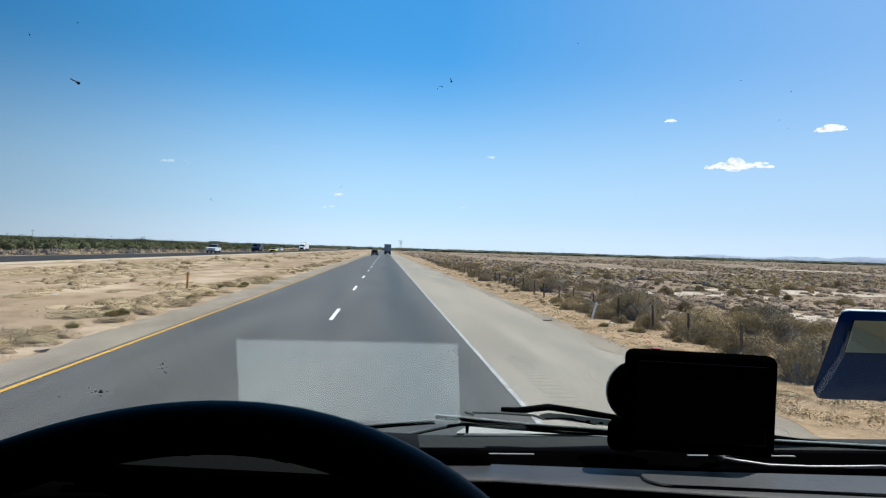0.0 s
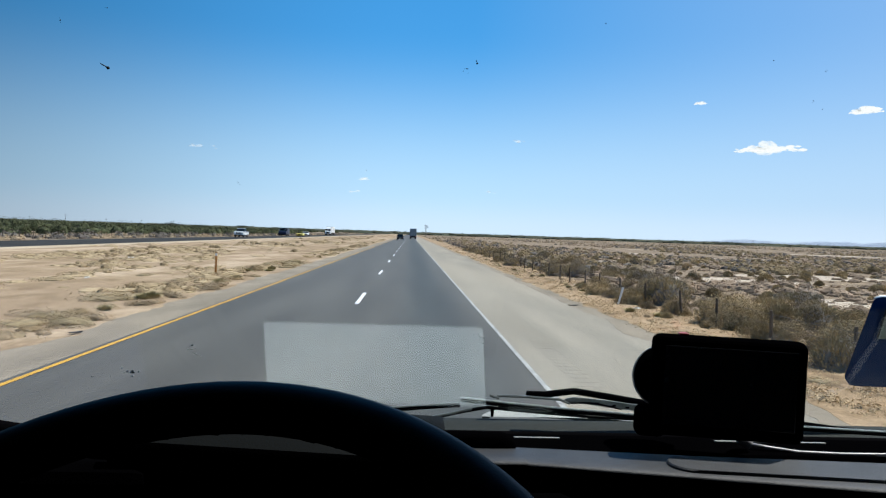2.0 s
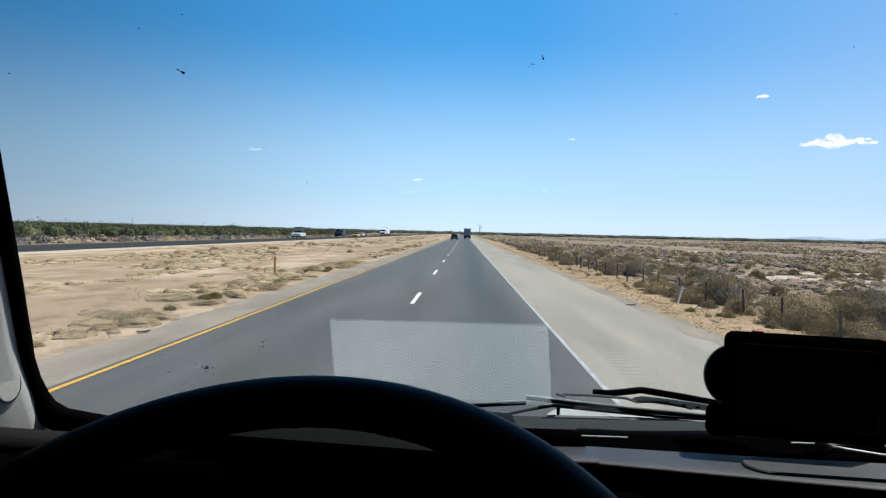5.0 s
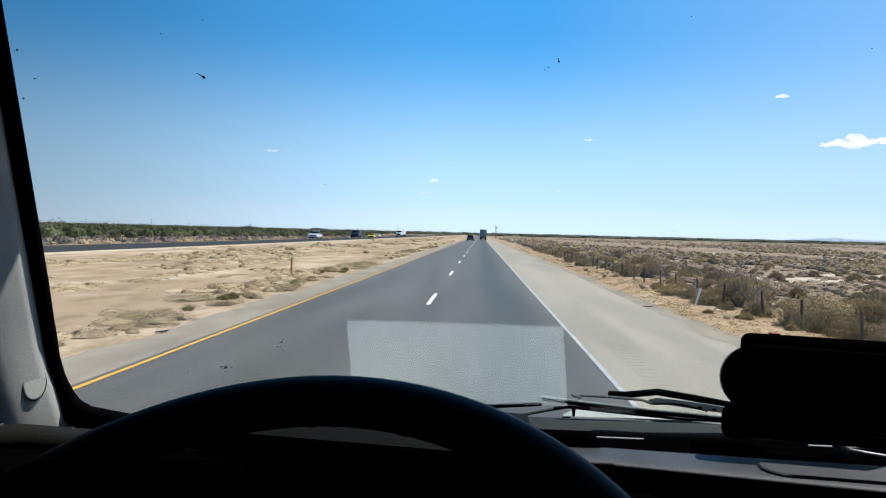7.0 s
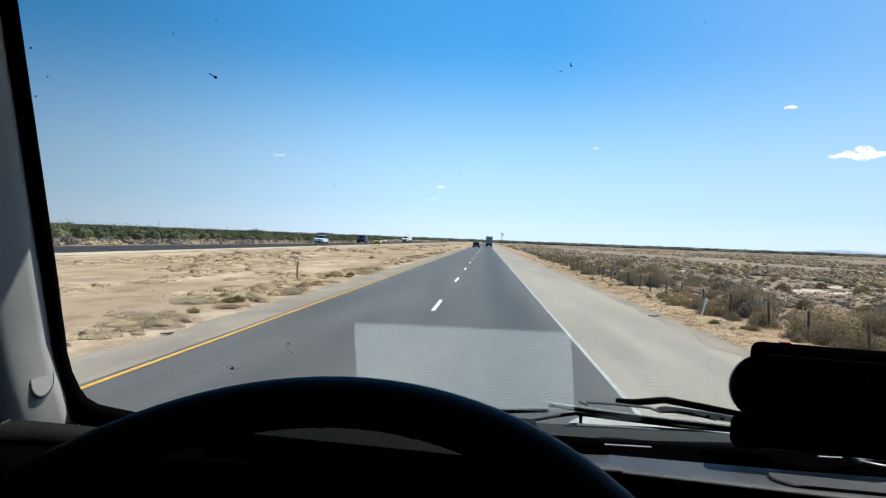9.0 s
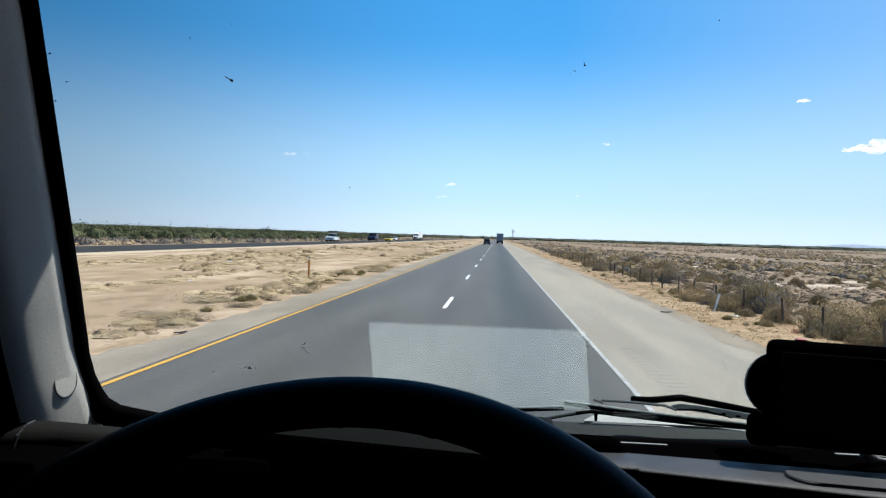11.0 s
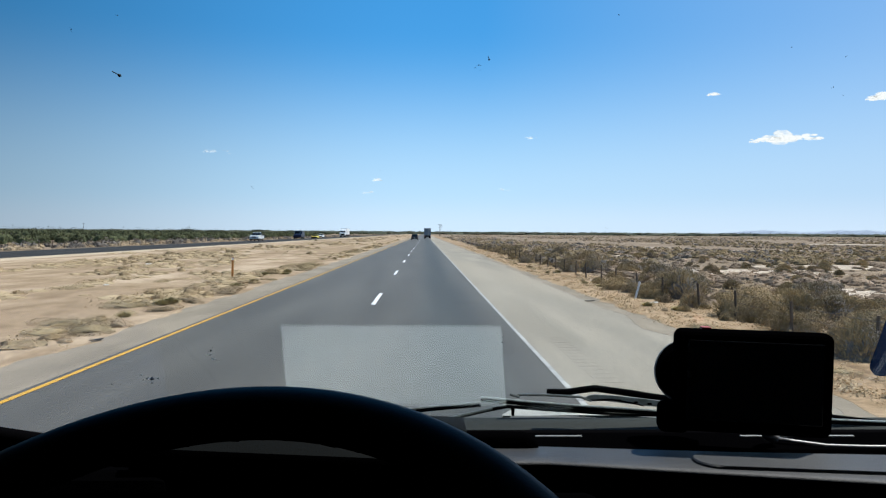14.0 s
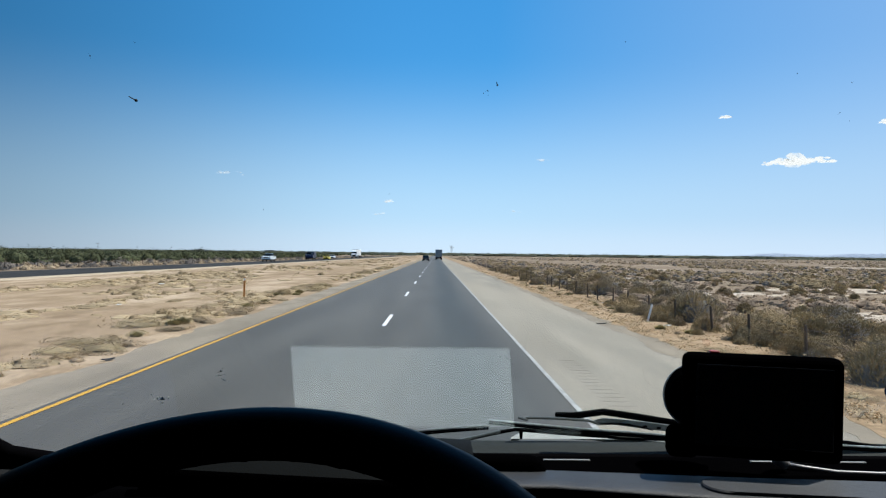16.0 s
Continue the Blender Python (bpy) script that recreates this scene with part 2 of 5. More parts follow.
M_strawblade = leafy("straw_blade", (0.44, 0.32, 0.19), (0.52, 0.39, 0.24))
M_weed = leafy("weed_leaf", (0.30, 0.225, 0.142), (0.40, 0.305, 0.20))
M_low = leafy("low_scrub_leaf", (0.20, 0.145, 0.085), (0.30, 0.22, 0.13))
M_tips = leafy("sunlit_seed_tip", (0.33, 0.25, 0.135), (0.41, 0.31, 0.18))
M_mat = leafy("straw_mat_blade", (0.32, 0.24, 0.14), (0.43, 0.325, 0.20))
M_orchard = leafy("orchard_leaf", (0.078, 0.086, 0.044), (0.128, 0.132, 0.066))
M_bark = surface("bark", (0.22, 0.18, 0.14), (0.14, 0.115, 0.09), scale=5, rough=0.95, bump=0.4, fine=30)
M_twig = surface("twig", (0.13, 0.105, 0.075), (0.09, 0.075, 0.055), scale=5, rough=0.95, bump=0.0, fine=30)
M_post = surface("weathered_post", (0.15, 0.11, 0.08), (0.085, 0.065, 0.048), scale=6, rough=0.95, bump=0.4, fine=40, stretch=(1, 1, 0.2), rand=0.3)
M_wire = surface("fence_wire", (0.16, 0.14, 0.12), (0.12, 0.10, 0.09), scale=6, rough=0.6, bump=0, metallic=0.6)
M_plastic = surface("dash_plastic", (0.034, 0.037, 0.042), (0.022, 0.025, 0.030), scale=14, rough=0.55, bump=0.2, fine=700.0, spec=0.3)
# near-zero black holds the cab's deep shade in its colour
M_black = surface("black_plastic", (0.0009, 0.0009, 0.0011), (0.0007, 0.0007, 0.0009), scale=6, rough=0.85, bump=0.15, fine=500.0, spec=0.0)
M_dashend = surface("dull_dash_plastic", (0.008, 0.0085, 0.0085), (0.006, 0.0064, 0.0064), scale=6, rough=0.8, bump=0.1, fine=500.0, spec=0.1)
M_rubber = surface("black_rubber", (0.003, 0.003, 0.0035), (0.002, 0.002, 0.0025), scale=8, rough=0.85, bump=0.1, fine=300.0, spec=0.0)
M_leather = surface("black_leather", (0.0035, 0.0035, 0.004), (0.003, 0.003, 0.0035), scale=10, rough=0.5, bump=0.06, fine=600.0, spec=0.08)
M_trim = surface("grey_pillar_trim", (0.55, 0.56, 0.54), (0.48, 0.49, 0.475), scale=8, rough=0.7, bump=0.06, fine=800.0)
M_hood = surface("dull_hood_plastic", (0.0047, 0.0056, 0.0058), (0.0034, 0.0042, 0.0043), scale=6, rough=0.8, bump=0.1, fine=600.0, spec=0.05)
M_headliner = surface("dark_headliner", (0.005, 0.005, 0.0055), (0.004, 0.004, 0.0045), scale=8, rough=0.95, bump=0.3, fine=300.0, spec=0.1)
M_paper = surface("white_paper", (0.70, 0.715, 0.695), (0.65, 0.66, 0.645), scale=3, rough=0.8, bump=0.05, fine=60.0)
M_cable = surface("cable", (0.35, 0.35, 0.36), (0.28, 0.28, 0.29), scale=20, rough=0.35, bump=0)
M_lip = surface("pale_lip", (0.20, 0.21, 0.21), (0.15, 0.16, 0.16), scale=14, rough=0.5, bump=0.1, fine=200.0)
# sunlight on the cowl lip is put into this pale colour
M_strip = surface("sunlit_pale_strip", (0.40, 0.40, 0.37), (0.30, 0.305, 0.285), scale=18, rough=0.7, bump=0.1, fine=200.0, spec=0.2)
M_plate = surface("wiper_aluminium", (0.27, 0.28, 0.275), (0.19, 0.20, 0.195), scale=30, rough=0.5, bump=0.1, fine=250.0, metallic=0.1)
M_steel = surface("wiper_steel", (0.40, 0.425, 0.415), (0.26, 0.28, 0.27), scale=14, rough=0.35, bump=0.1, metallic=0.2, fine=200.0)
M_bracket = surface("wiper_bracket", (0.10, 0.11, 0.105), (0.06, 0.066, 0.064), scale=30, rough=0.4, bump=0.1, fine=200.0)
M_cowl = surface("grey_cowl", (0.026, 0.031, 0.031), (0.019, 0.023, 0.023), scale=6, rough=0.75, bump=0.1, fine=200.0, spec=0.15)
M_bluepaint = surface("blue_paint", (0.0006, 0.017, 0.066), (0.0005, 0.014, 0.054), scale=2, rough=0.55, bump=0.02, fine=100.0, spec=0.0)
M_bluepaint.node_tree.nodes["Principled BSDF"].inputs["Coat Weight"].default_value = 0.06
M_bluepaint.node_tree.nodes["Principled BSDF"].inputs["Coat Roughness"].default_value = 0.12
M_darkpaint = surface("dark_car_paint", (0.02, 0.022, 0.026), (0.016, 0.018, 0.02), scale=2, rough=0.3, bump=0)
M_navypaint = surface("navy_car_paint", (0.010, 0.014, 0.045), (0.008, 0.011, 0.036), scale=2, rough=0.35, bump=0)
M_whitepaint = surface("white_car_paint", (0.80, 0.80, 0.79), (0.72, 0.72, 0.71), scale=2, rough=0.3, bump=0)
M_yellowpaint = surface("yellow_car_paint", (0.75, 0.58, 0.03), (0.68, 0.52, 0.03), scale=2, rough=0.3, bump=0)
M_trailer = surface("slate_blue_trailer", (0.16, 0.20, 0.235), (0.12, 0.155, 0.185), scale=1, rough=0.5, bump=0.1)
M_tyre = surface("tyre", (0.018, 0.018, 0.018), (0.013, 0.013, 0.013), scale=8, rough=0.85, bump=0.2)
M_carglass = surface("car_glass", (0.012, 0.014, 0.016), (0.01, 0.012, 0.013), scale=2, rough=0.08, bump=0)
M_chrome = surface("chrome", (0.6, 0.6, 0.6), (0.5, 0.5, 0.5), scale=2, rough=0.2, bump=0, metallic=1.0)
M_red = surface("red_plastic", (0.32, 0.012, 0.012), (0.28, 0.012, 0.012), scale=2, rough=0.4, bump=0)
M_orange = surface("orange_plastic", (0.5, 0.2, 0.04), (0.45, 0.17, 0.04), scale=2, rough=0.6, bump=0)
M_insect = surface("dried_insect", (0.03, 0.03, 0.028), (0.015, 0.015, 0.015), scale=200, rough=0.9, bump=0)
M_smear = surface("pale_smear", (0.5, 0.5, 0.48), (0.4, 0.4, 0.38), scale=200, rough=0.9, bump=0)
# distance haze is painted into the hills' pale blue-grey
M_hill = surface("hazy_hill", (0.33, 0.37, 0.44), (0.29, 0.33, 0.4), scale=0.01, rough=1, bump=0, fine=0.05, spec=0)
M_fartrees = surface("far_trees", (0.055, 0.062, 0.045), (0.085, 0.085, 0.06), scale=0.02, rough=1, bump=0, fine=0.3, spec=0, island=0.3)
M_concrete = surface("pale_wall", (0.6, 0.58, 0.54), (0.5, 0.48, 0.45), scale=0.5, rough=0.9, bump=0)

M_glass = bpy.data.materials.new("windscreen_glass")
M_glass.use_nodes = True
gn = M_glass.node_tree
gn.nodes.remove(gn.nodes["Principled BSDF"])
g_t, g_g, g_m, g_f, g_p, g_s = (gn.nodes.new("ShaderNode" + k) for k in ("BsdfTransparent", "BsdfGlossy", "MixShader", "LayerWeight", "Math", "Math"))
g_g.inputs["Roughness"].default_value = 0.0
g_g.inputs["Color"].default_value = (0.86, 0.98, 1.0, 1)
g_p.operation, g_s.operation = "POWER", "MULTIPLY_ADD"
g_f.inputs["Blend"].default_value = 0.5
g_p.inputs[1].default_value = 5.0
g_s.inputs[1].default_value, g_s.inputs[2].default_value = 0.9, 0.062
gn.links.new(g_f.outputs["Facing"], g_p.inputs[0])
gn.links.new(g_p.outputs[0], g_s.inputs[0])
# above the bonnet line a darker tint stands in for reflection
g_tc, g_xyz, g_band, g_low, g_col = (gn.nodes.new("ShaderNode" + k) for k in ("TexCoord", "SeparateXYZ", "MapRange", "Math", "Mix"))
g_band.interpolation_type = "SMOOTHSTEP"
g_band.inputs["From Min"].default_value, g_band.inputs["From Max"].default_value = -0.085, -0.03
g_band.inputs["To Min"].default_value, g_band.inputs["To Max"].default_value = 1.0, 0.0
g_low.operation = "MULTIPLY"
g_col.data_type = "RGBA"
g_col.inputs["A"].default_value, g_col.inputs["B"].default_value = (0.922, 0.936, 0.932, 1), (0.97, 0.985, 0.98, 1)
gn.links.new(g_tc.outputs["Object"], g_xyz.inputs[0])
gn.links.new(g_xyz.outputs["Z"], g_band.inputs["Value"])
gn.links.new(g_s.outputs[0], g_low.inputs[0])
gn.links.new(g_band.outputs[0], g_low.inputs[1])
gn.links.new(g_band.outputs[0], g_col.inputs["Factor"])
gn.links.new(g_col.outputs["Result"], g_t.inputs["Color"])
gn.links.new(g_low.outputs[0], g_m.inputs[0])
gn.links.new(g_t.outputs[0], g_m.inputs[1])
gn.links.new(g_g.outputs[0], g_m.inputs[2])
gn.links.new(g_m.outputs[0], gn.nodes["Material Output"].inputs[0])

# dark base colour stands in for the truck side it would reflect
M_mirror = bpy.data.materials.new("mirror_glass")
M_mirror.use_nodes = True
mb = M_mirror.node_tree.nodes["Principled BSDF"]
mb.inputs["Base Color"].default_value = (0.10, 0.13, 0.13, 1)
mb.inputs["Metallic"].default_value, mb.inputs["Roughness"].default_value = 1.0, 0.03


# clouds glow by themselves in place of sunlight on them
def cloud_material(name, cover, glow=(1.0, 1.0, 1.0)):
    m = bpy.data.materials.new(name)
    m.use_nodes = True
    nt = m.node_tree
    n, l = nt.nodes, nt.links
    n.remove(n["Principled BSDF"])
    tr, a, b = (n.new("ShaderNode" + k) for k in ("BsdfTransparent", "Emission", "MixShader"))
    a.inputs["Color"].default_value = (*glow, 1)
    a.inputs["Strength"].default_value = 0.85
    tc, nz, mr = (n.new("ShaderNode" + k) for k in ("TexCoord", "TexNoise", "MapRange"))
    nz.inputs["Scale"].default_value, nz.inputs["Detail"].default_value = 0.02, 5
    l.new(tc.outputs["Object"], nz.inputs["Vector"])
    l.new(nz.outputs["Fac"], mr.inputs["Value"])
    mr.inputs["From Min"].default_value, mr.inputs["From Max"].default_value = 0.35, 0.65
    mr.inputs["To Max"].default_value = cover
    l.new(mr.outputs[0], b.inputs[0])
    l.new(tr.outputs[0], b.inputs[1])
    l.new(a.outputs[0], b.inputs[2])
    l.new(b.outputs[0], n["Material Output"].inputs[0])
    return m


M_cloud = cloud_material("cloud", 0.9)
M_wisp = cloud_material("wispy_cloud", 0.42)


# ---- building helpers ----
def to_mesh(name, bm, material, smooth=False):
    me = bpy.data.meshes.new(name)
    bmesh.ops.recalc_face_normals(bm, faces=bm.faces)
    bm.to_mesh(me)
    bm.free()
    me.materials.append(material)
    if smooth:
        me.shade_smooth()
    return me


def thing(name, label, category, group="", kind="", at=None):
    ob = new(name)
    ob.empty_display_size = 0.1
    if at is not None:
        ob.matrix_world = at
    return tagged(ob, label, category, group, kind)


def part(name, bm, material, parent, label="", smooth=False):
    ob = new(name, to_mesh(name, bm, material, smooth))
    ob.parent = parent
    if label:
        ob["label"] = label
    return ob


def solid(name, bm, material, label, category, group="", kind="", smooth=False):
    return tagged(new(name, to_mesh(name, bm, material, smooth)), label, category, group, kind)


def raw(name, verts, faces, material):
    me = bpy.data.meshes.new(name)
    me.from_pydata(verts, [], faces)
    me.materials.append(material)
    return me


def box(bm, cx, cy, cz, sx, sy, sz, bevel=0.0, m=None, seg=2):
    r = bmesh.ops.create_cube(bm, size=1.0)
    vs = r["verts"]
    bmesh.ops.scale(bm, vec=(sx, sy, sz), verts=vs)
    if bevel:
        es = list({e for v in vs for e in v.link_edges})
        out = bmesh.ops.bevel(bm, geom=es, offset=bevel, segments=seg, affect="EDGES", profile=0.5)
        vs = list({v for f in out["faces"] for v in f.verts} | {v for v in vs if v.is_valid})
    mat = Matrix.Translation((cx, cy, cz)) @ (m if m else Matrix())
    bmesh.ops.transform(bm, matrix=mat, verts=vs)
    return bm


def cyl(bm, a, b, r1, r2=None, seg=16, caps=True):
    a, b = Vector(a), Vector(b)
    d = b - a
    r = bmesh.ops.create_cone(bm, cap_ends=caps, segments=seg, radius1=r1, radius2=r1 if r2 is None else r2, depth=d.length)
    bmesh.ops.transform(bm, matrix=Matrix.Translation((a + b) / 2) @ d.to_track_quat("Z", "Y").to_matrix().to_4x4(), verts=r["verts"])
    return bm


def tube(bm, pts, r, seg=8, closed=False, flat=1.0):
    """A round or flattened bar along points."""
    pts = [Vector(p) for p in pts]
    rings, n, last = [], len(pts), None
    for i, p in enumerate(pts):
        a, b = (pts[i - 1], pts[(i + 1) % n]) if closed else (pts[max(i - 1, 0)], pts[min(i + 1, n - 1)])
        d = (b - a).normalized()
        up = Vector((0, 0, 1)) if abs(d.z) < 0.95 else Vector((0, 1, 0))
        u = d.cross(up).normalized() if last is None else (last - d * last.dot(d)).normalized()
        last = u
        w = u.cross(d)
        rr = r[i] if isinstance(r, (list, tuple)) else r
        rings.append([bm.verts.new(p + rr * (math.cos(k * math.tau / seg) * u + flat * math.sin(k * math.tau / seg) * w)) for k in range(seg)])
    for i in range(n if closed else n - 1):
        a, b = rings[i], rings[(i + 1) % n]
        for k in range(seg):
            bm.faces.new((a[k], a[(k + 1) % seg], b[(k + 1) % seg], b[k]))
    if not closed:
        bm.faces.new(rings[0])
        bm.faces.new(rings[-1])
    return bm


def loft(bm, rows, cap=False):
    """Quads between rows of points."""
    vs = [[bm.verts.new(p) for p in r] for r in rows]
    for a, b in zip(vs, vs[1:]):
        for i in range(len(a) - 1):
            bm.faces.new((a[i], a[i + 1], b[i + 1], b[i]))
    if cap:
        bm.faces.new(vs[0])
        bm.faces.new(vs[-1])
    return bm


def prism(bm, outline, axis, lo, hi):
    """An outline in two axes pushed along the third."""
    def at(p, q):
        c = list(p)
        c.insert("xyz".index(axis), q)
        return c
    a, b = [[bm.verts.new(at(p, q)) for p in outline] for q in (lo, hi)]
    n = len(outline)
    for i in range(n):
        bm.faces.new((a[i], a[(i + 1) % n], b[(i + 1) % n], b[i]))
    bm.faces.new(a)
    bm.faces.new(b)
    return bm


def C(x, y, z):
    """A place in the cab, from the driver's eye reference."""
    return Vector((x, y, EYE + z))


# ---- ground and road ----
LANE_L, LANE_D, LANE_R = -4.98, -1.38, 2.05  # yellow line, dashes, white line
EDGE_R = 5.6

bm = bmesh.new()
xs = [-4600, -1200, -300, -120, -60, -42, -30, -18, -6, 6, 18, 40, 100, 300, 1200, 4600]
ys = [-300, -40, 0, 20, 40, 80, 160, 400, 1200, 4700]
loft(bm, [[(x, y, -0.08) for x in xs] for y in ys])
solid("ground", bm, M_soil, "tan sandy desert soil reaching the horizon", "ground", kind="structure")

def strip(name, x0, x1, z, material, label, category, y0=-40, y1=3200, thick=0.10, rag0=0.0, rag1=0.0):
    """A band along the road; rag0 and rag1 wear its two edges unevenly."""
    bm = bmesh.new()
    steps = [y0, 0] + [3 + 0.4 * i for i in range(140)] + [60 + 2 * i for i in range(60)] + [190, 240, 320, 500, 800, y1]
    rows = []
    for y in steps:
        a = x0 + rag0 * (noise.noise((y * 0.35, x0, 1.0)) + 0.6 * noise.noise((y * 1.7, x0, 2.0)) + 0.5 * noise.noise((y * 4.3, x0, 6.0)))
        b = x1 + rag1 * (noise.noise((y * 0.35, x1, 3.0)) + 0.6 * noise.noise((y * 1.7, x1, 4.0)) + 0.5 * noise.noise((y * 4.3, x1, 6.0)))
        rows.append([(a - thick, y, z - thick), (a, y, z), ((x0 + x1) / 2, y, z), (b, y, z), (b + thick, y, z - thick)])
    loft(bm, rows)
    return solid(name, bm, material, label, category, kind="structure")

strip("sandy_shoulder", -31.5, -28.9, 0.0, M_sand, "pale sand edge of the opposite carriageway", "verge", rag1=0.5)
strip("median", -29.2, -6.25, -0.012, M_straw, "pale dry straw and sand between the two carriageways", "median", rag1=0.30)
strip("gravel_verge", -7.4, -5.10, -0.02, M_gravel, "grey gravel verge along the yellow edge line", "verge")
strip("road", -5.12, 2.10, 0.0, M_asphalt, "worn grey asphalt highway with two lanes", "road")
strip("road_shoulder", 2.06, EDGE_R + 0.3, -0.004, M_shoulder, "light dusty asphalt hard shoulder", "shoulder")
strip("gravel_edge", 5.15, 5.95, 0.0, M_gravel, "grey gravel band beside the hard shoulder", "verge", rag0=0.30, rag1=0.25)
strip("road_opposite", -40.6, -31.2, 0.02, M_asphalt_far, "dark asphalt carriageway across the median", "road")
strip("verge_grass", EDGE_R, 8.6, 0.004, M_verge, "dry straw strip beside the hard shoulder", "verge", rag0=0.34, rag1=0.3)


def pan(x, y, rx, ry, seed):
    """A bare flat of pale crusted sand with a ragged rim."""
    bm = bmesh.new()
    rows = []
    for k in (1.0, 0.75, 0.4, 0.05):
        ring = []
        for i in range(49):
            a = (i % 48) * math.tau / 48
            r = k * (1 + 0.45 * noise.noise((math.cos(a) * 1.6, math.sin(a) * 1.6, seed)) + 0.25 * noise.noise((math.cos(a) * 5, math.sin(a) * 5, seed)))
            ring.append((x + rx * r * math.cos(a), y + ry * r * math.sin(a), -0.080 + 0.03 * (1 - k) + (0.0 if k == 1.0 else 0.012)))
        rows.append(ring)
    loft(bm, rows)
    solid("sand_flat", bm, M_pan, "bare pale sand flat among the scrub", "sand flat", kind="structure")


for i, q in enumerate(((19, 41, 5.0, 3.2), (29, 47, 8.0, 3.0), (38, 66, 12, 4.5), (24, 72, 7, 4), (17, 26, 2.6, 2.2), (60, 95, 26, 5.0), (120, 170, 70, 6.0), (33, 118, 9, 5))):
    pan(*q, 11.3 + i * 7.1)

for nm, x, w, mt, lb in (("edge_line_yellow", LANE_L, 0.09, M_yellow, "yellow painted edge line"), ("edge_line_white", LANE_R, 0.08, M_white, "white painted edge line")):
    bm = bmesh.new()
    loft(bm, [[(x - w / 2, y, 0.006), (x + w / 2, y, 0.006)] for y in (-20, 5, 20, 60, 200, 800, 2500)])
    solid(nm, bm, mt, lb, "road marking", kind="structure")

dash_me = None
for i in range(60):
    if dash_me is None:
        bm = bmesh.new()
        box(bm, 0, 0, 0.006, 0.115, 3.7, 0.008, 0.003)
        dash_me = to_mesh("lane_dash", bm, M_dashpaint)
    ob = tagged(new("lane_dash", dash_me), "white painted lane dash on grey asphalt", "lane marking", "lane dashes", "structure")
    ob.matrix_world = pose(LANE_D, 9.3 - 1.85 + 14.63 * (i - 1), 0)

bm = bmesh.new()
for i in range(26):
    y = 6.5 + i * 0.3
    box(bm, 2.72, y, -0.0078, 0.36, 0.12, 0.012)
solid("rumble_strip", bm, M_shoulder, "ribbed rumble strip pressed into the hard shoulder", "rumble strip", kind="structure")


# ---- plants ----
def cards(rng, n, rx, ry, h, size, hollow=0.45, base=0.0, loose=0.4):
    """Leaf quads through an uneven dome: arrays of vertices and faces."""
    lump = rng.uniform(-1, 1, (6, 3))
    v, f = [], []
    for i in range(n):
        d = rng.normal(size=3)
        d[2] = abs(d[2]) * 0.9
        d /= np.linalg.norm(d) + 1e-9
        r = (hollow + (1 - hollow) * rng.random() ** 0.6) * (0.78 + 0.22 * math.sin(3 * d[0] + lump[0][0] * 6) + 0.18 * math.sin(5 * d[1] + lump[1][1] * 6) * math.cos(4 * d[2] + lump[2][2] * 5))
        p = np.array([d[0] * rx * r, d[1] * ry * r, base + d[2] * h * r])
        s = size * rng.uniform(0.5, 1.3)
        nrm = d / np.array([rx, ry, h])
        nrm = nrm / np.linalg.norm(nrm) + rng.normal(size=3) * loose
        u = np.cross(nrm, rng.normal(size=3))
        u /= np.linalg.norm(u) + 1e-9
        w = np.cross(nrm, u)
        w /= np.linalg.norm(w) + 1e-9
        k = len(v)
        v += [p - u * s * 0.5 - w * s * 0.22, p + u * s * 0.1 - w * s * 0.4, p + u * s * 0.6, p + w * s * 0.38]
        f.append((k, k + 1, k + 2, k + 3))
    return v, f


def mound(rng, rx, ry, h, rings, segs, base=0.0, full=0.6):
    """The dense inside of a plant: a lumpy dome under the leaf cards."""
    o = rng.uniform(-50, 50, 3)
    v, f = [], []
    for j in range(rings + 1):
        e = math.pi / 2 * j / (rings + 0.12)
        for i in range(segs):
            a = math.tau * i / segs
            d = Vector((math.cos(a) * math.cos(e), math.sin(a) * math.cos(e), math.sin(e)))
            r = full * (1 + 0.38 * noise.noise(d * 1.7 + Vector(o)) + 0.22 * noise.noise(d * 4.5 + Vector(o)))
            v.append(np.array([d.x * rx * r, d.y * ry * r, base + d.z * h * r - (0.06 * h if j == 0 else 0)]))
    for j in range(rings):
        for i in range(segs):
            f.append((j * segs + i, j * segs + (i + 1) % segs, (j + 1) * segs + (i + 1) % segs, (j + 1) * segs + i))
    f.append(tuple(rings * segs + i * segs // 4 for i in range(4)))
    return v, f


def joined(a, b):
    k = len(a[0])
    return a[0] + b[0], a[1] + [tuple(i + k for i in q) for q in b[1]]


def bush_mesh(seed, w, h, n, size, material):
    rng = np.random.default_rng(seed)
    ry = w / 2 * rng.uniform(0.8, 1.1)
    v, f = joined(mound(rng, w / 2, ry, h, 7, 20, full=0.6 if h > 0.5 else 0.42), cards(rng, n, w / 2, ry, h, size, hollow=0.55, loose=0.26))
    me = raw("foliage", [tuple(q) for q in v], f, material)
    me.shade_smooth()
    return me


def twig_mesh(seed, w, h):
    rng = np.random.default_rng(seed)
    bm = bmesh.new()
    k = 1.0 if h > 0.5 else 0.3
    for i in range(9):
        a = rng.random() * math.tau
        r = w * 0.42 * rng.uniform(0.3, 1)
        tube(bm, [(0, 0, -0.05), (math.cos(a) * r * 0.4, math.sin(a) * r * 0.4, h * 0.45), (math.cos(a) * r, math.sin(a) * r, h * rng.uniform(0.5, 0.8))], [0.018 * k, 0.012 * k, 0.004 * k], seg=4)
    return to_mesh("stems", bm, M_twig)


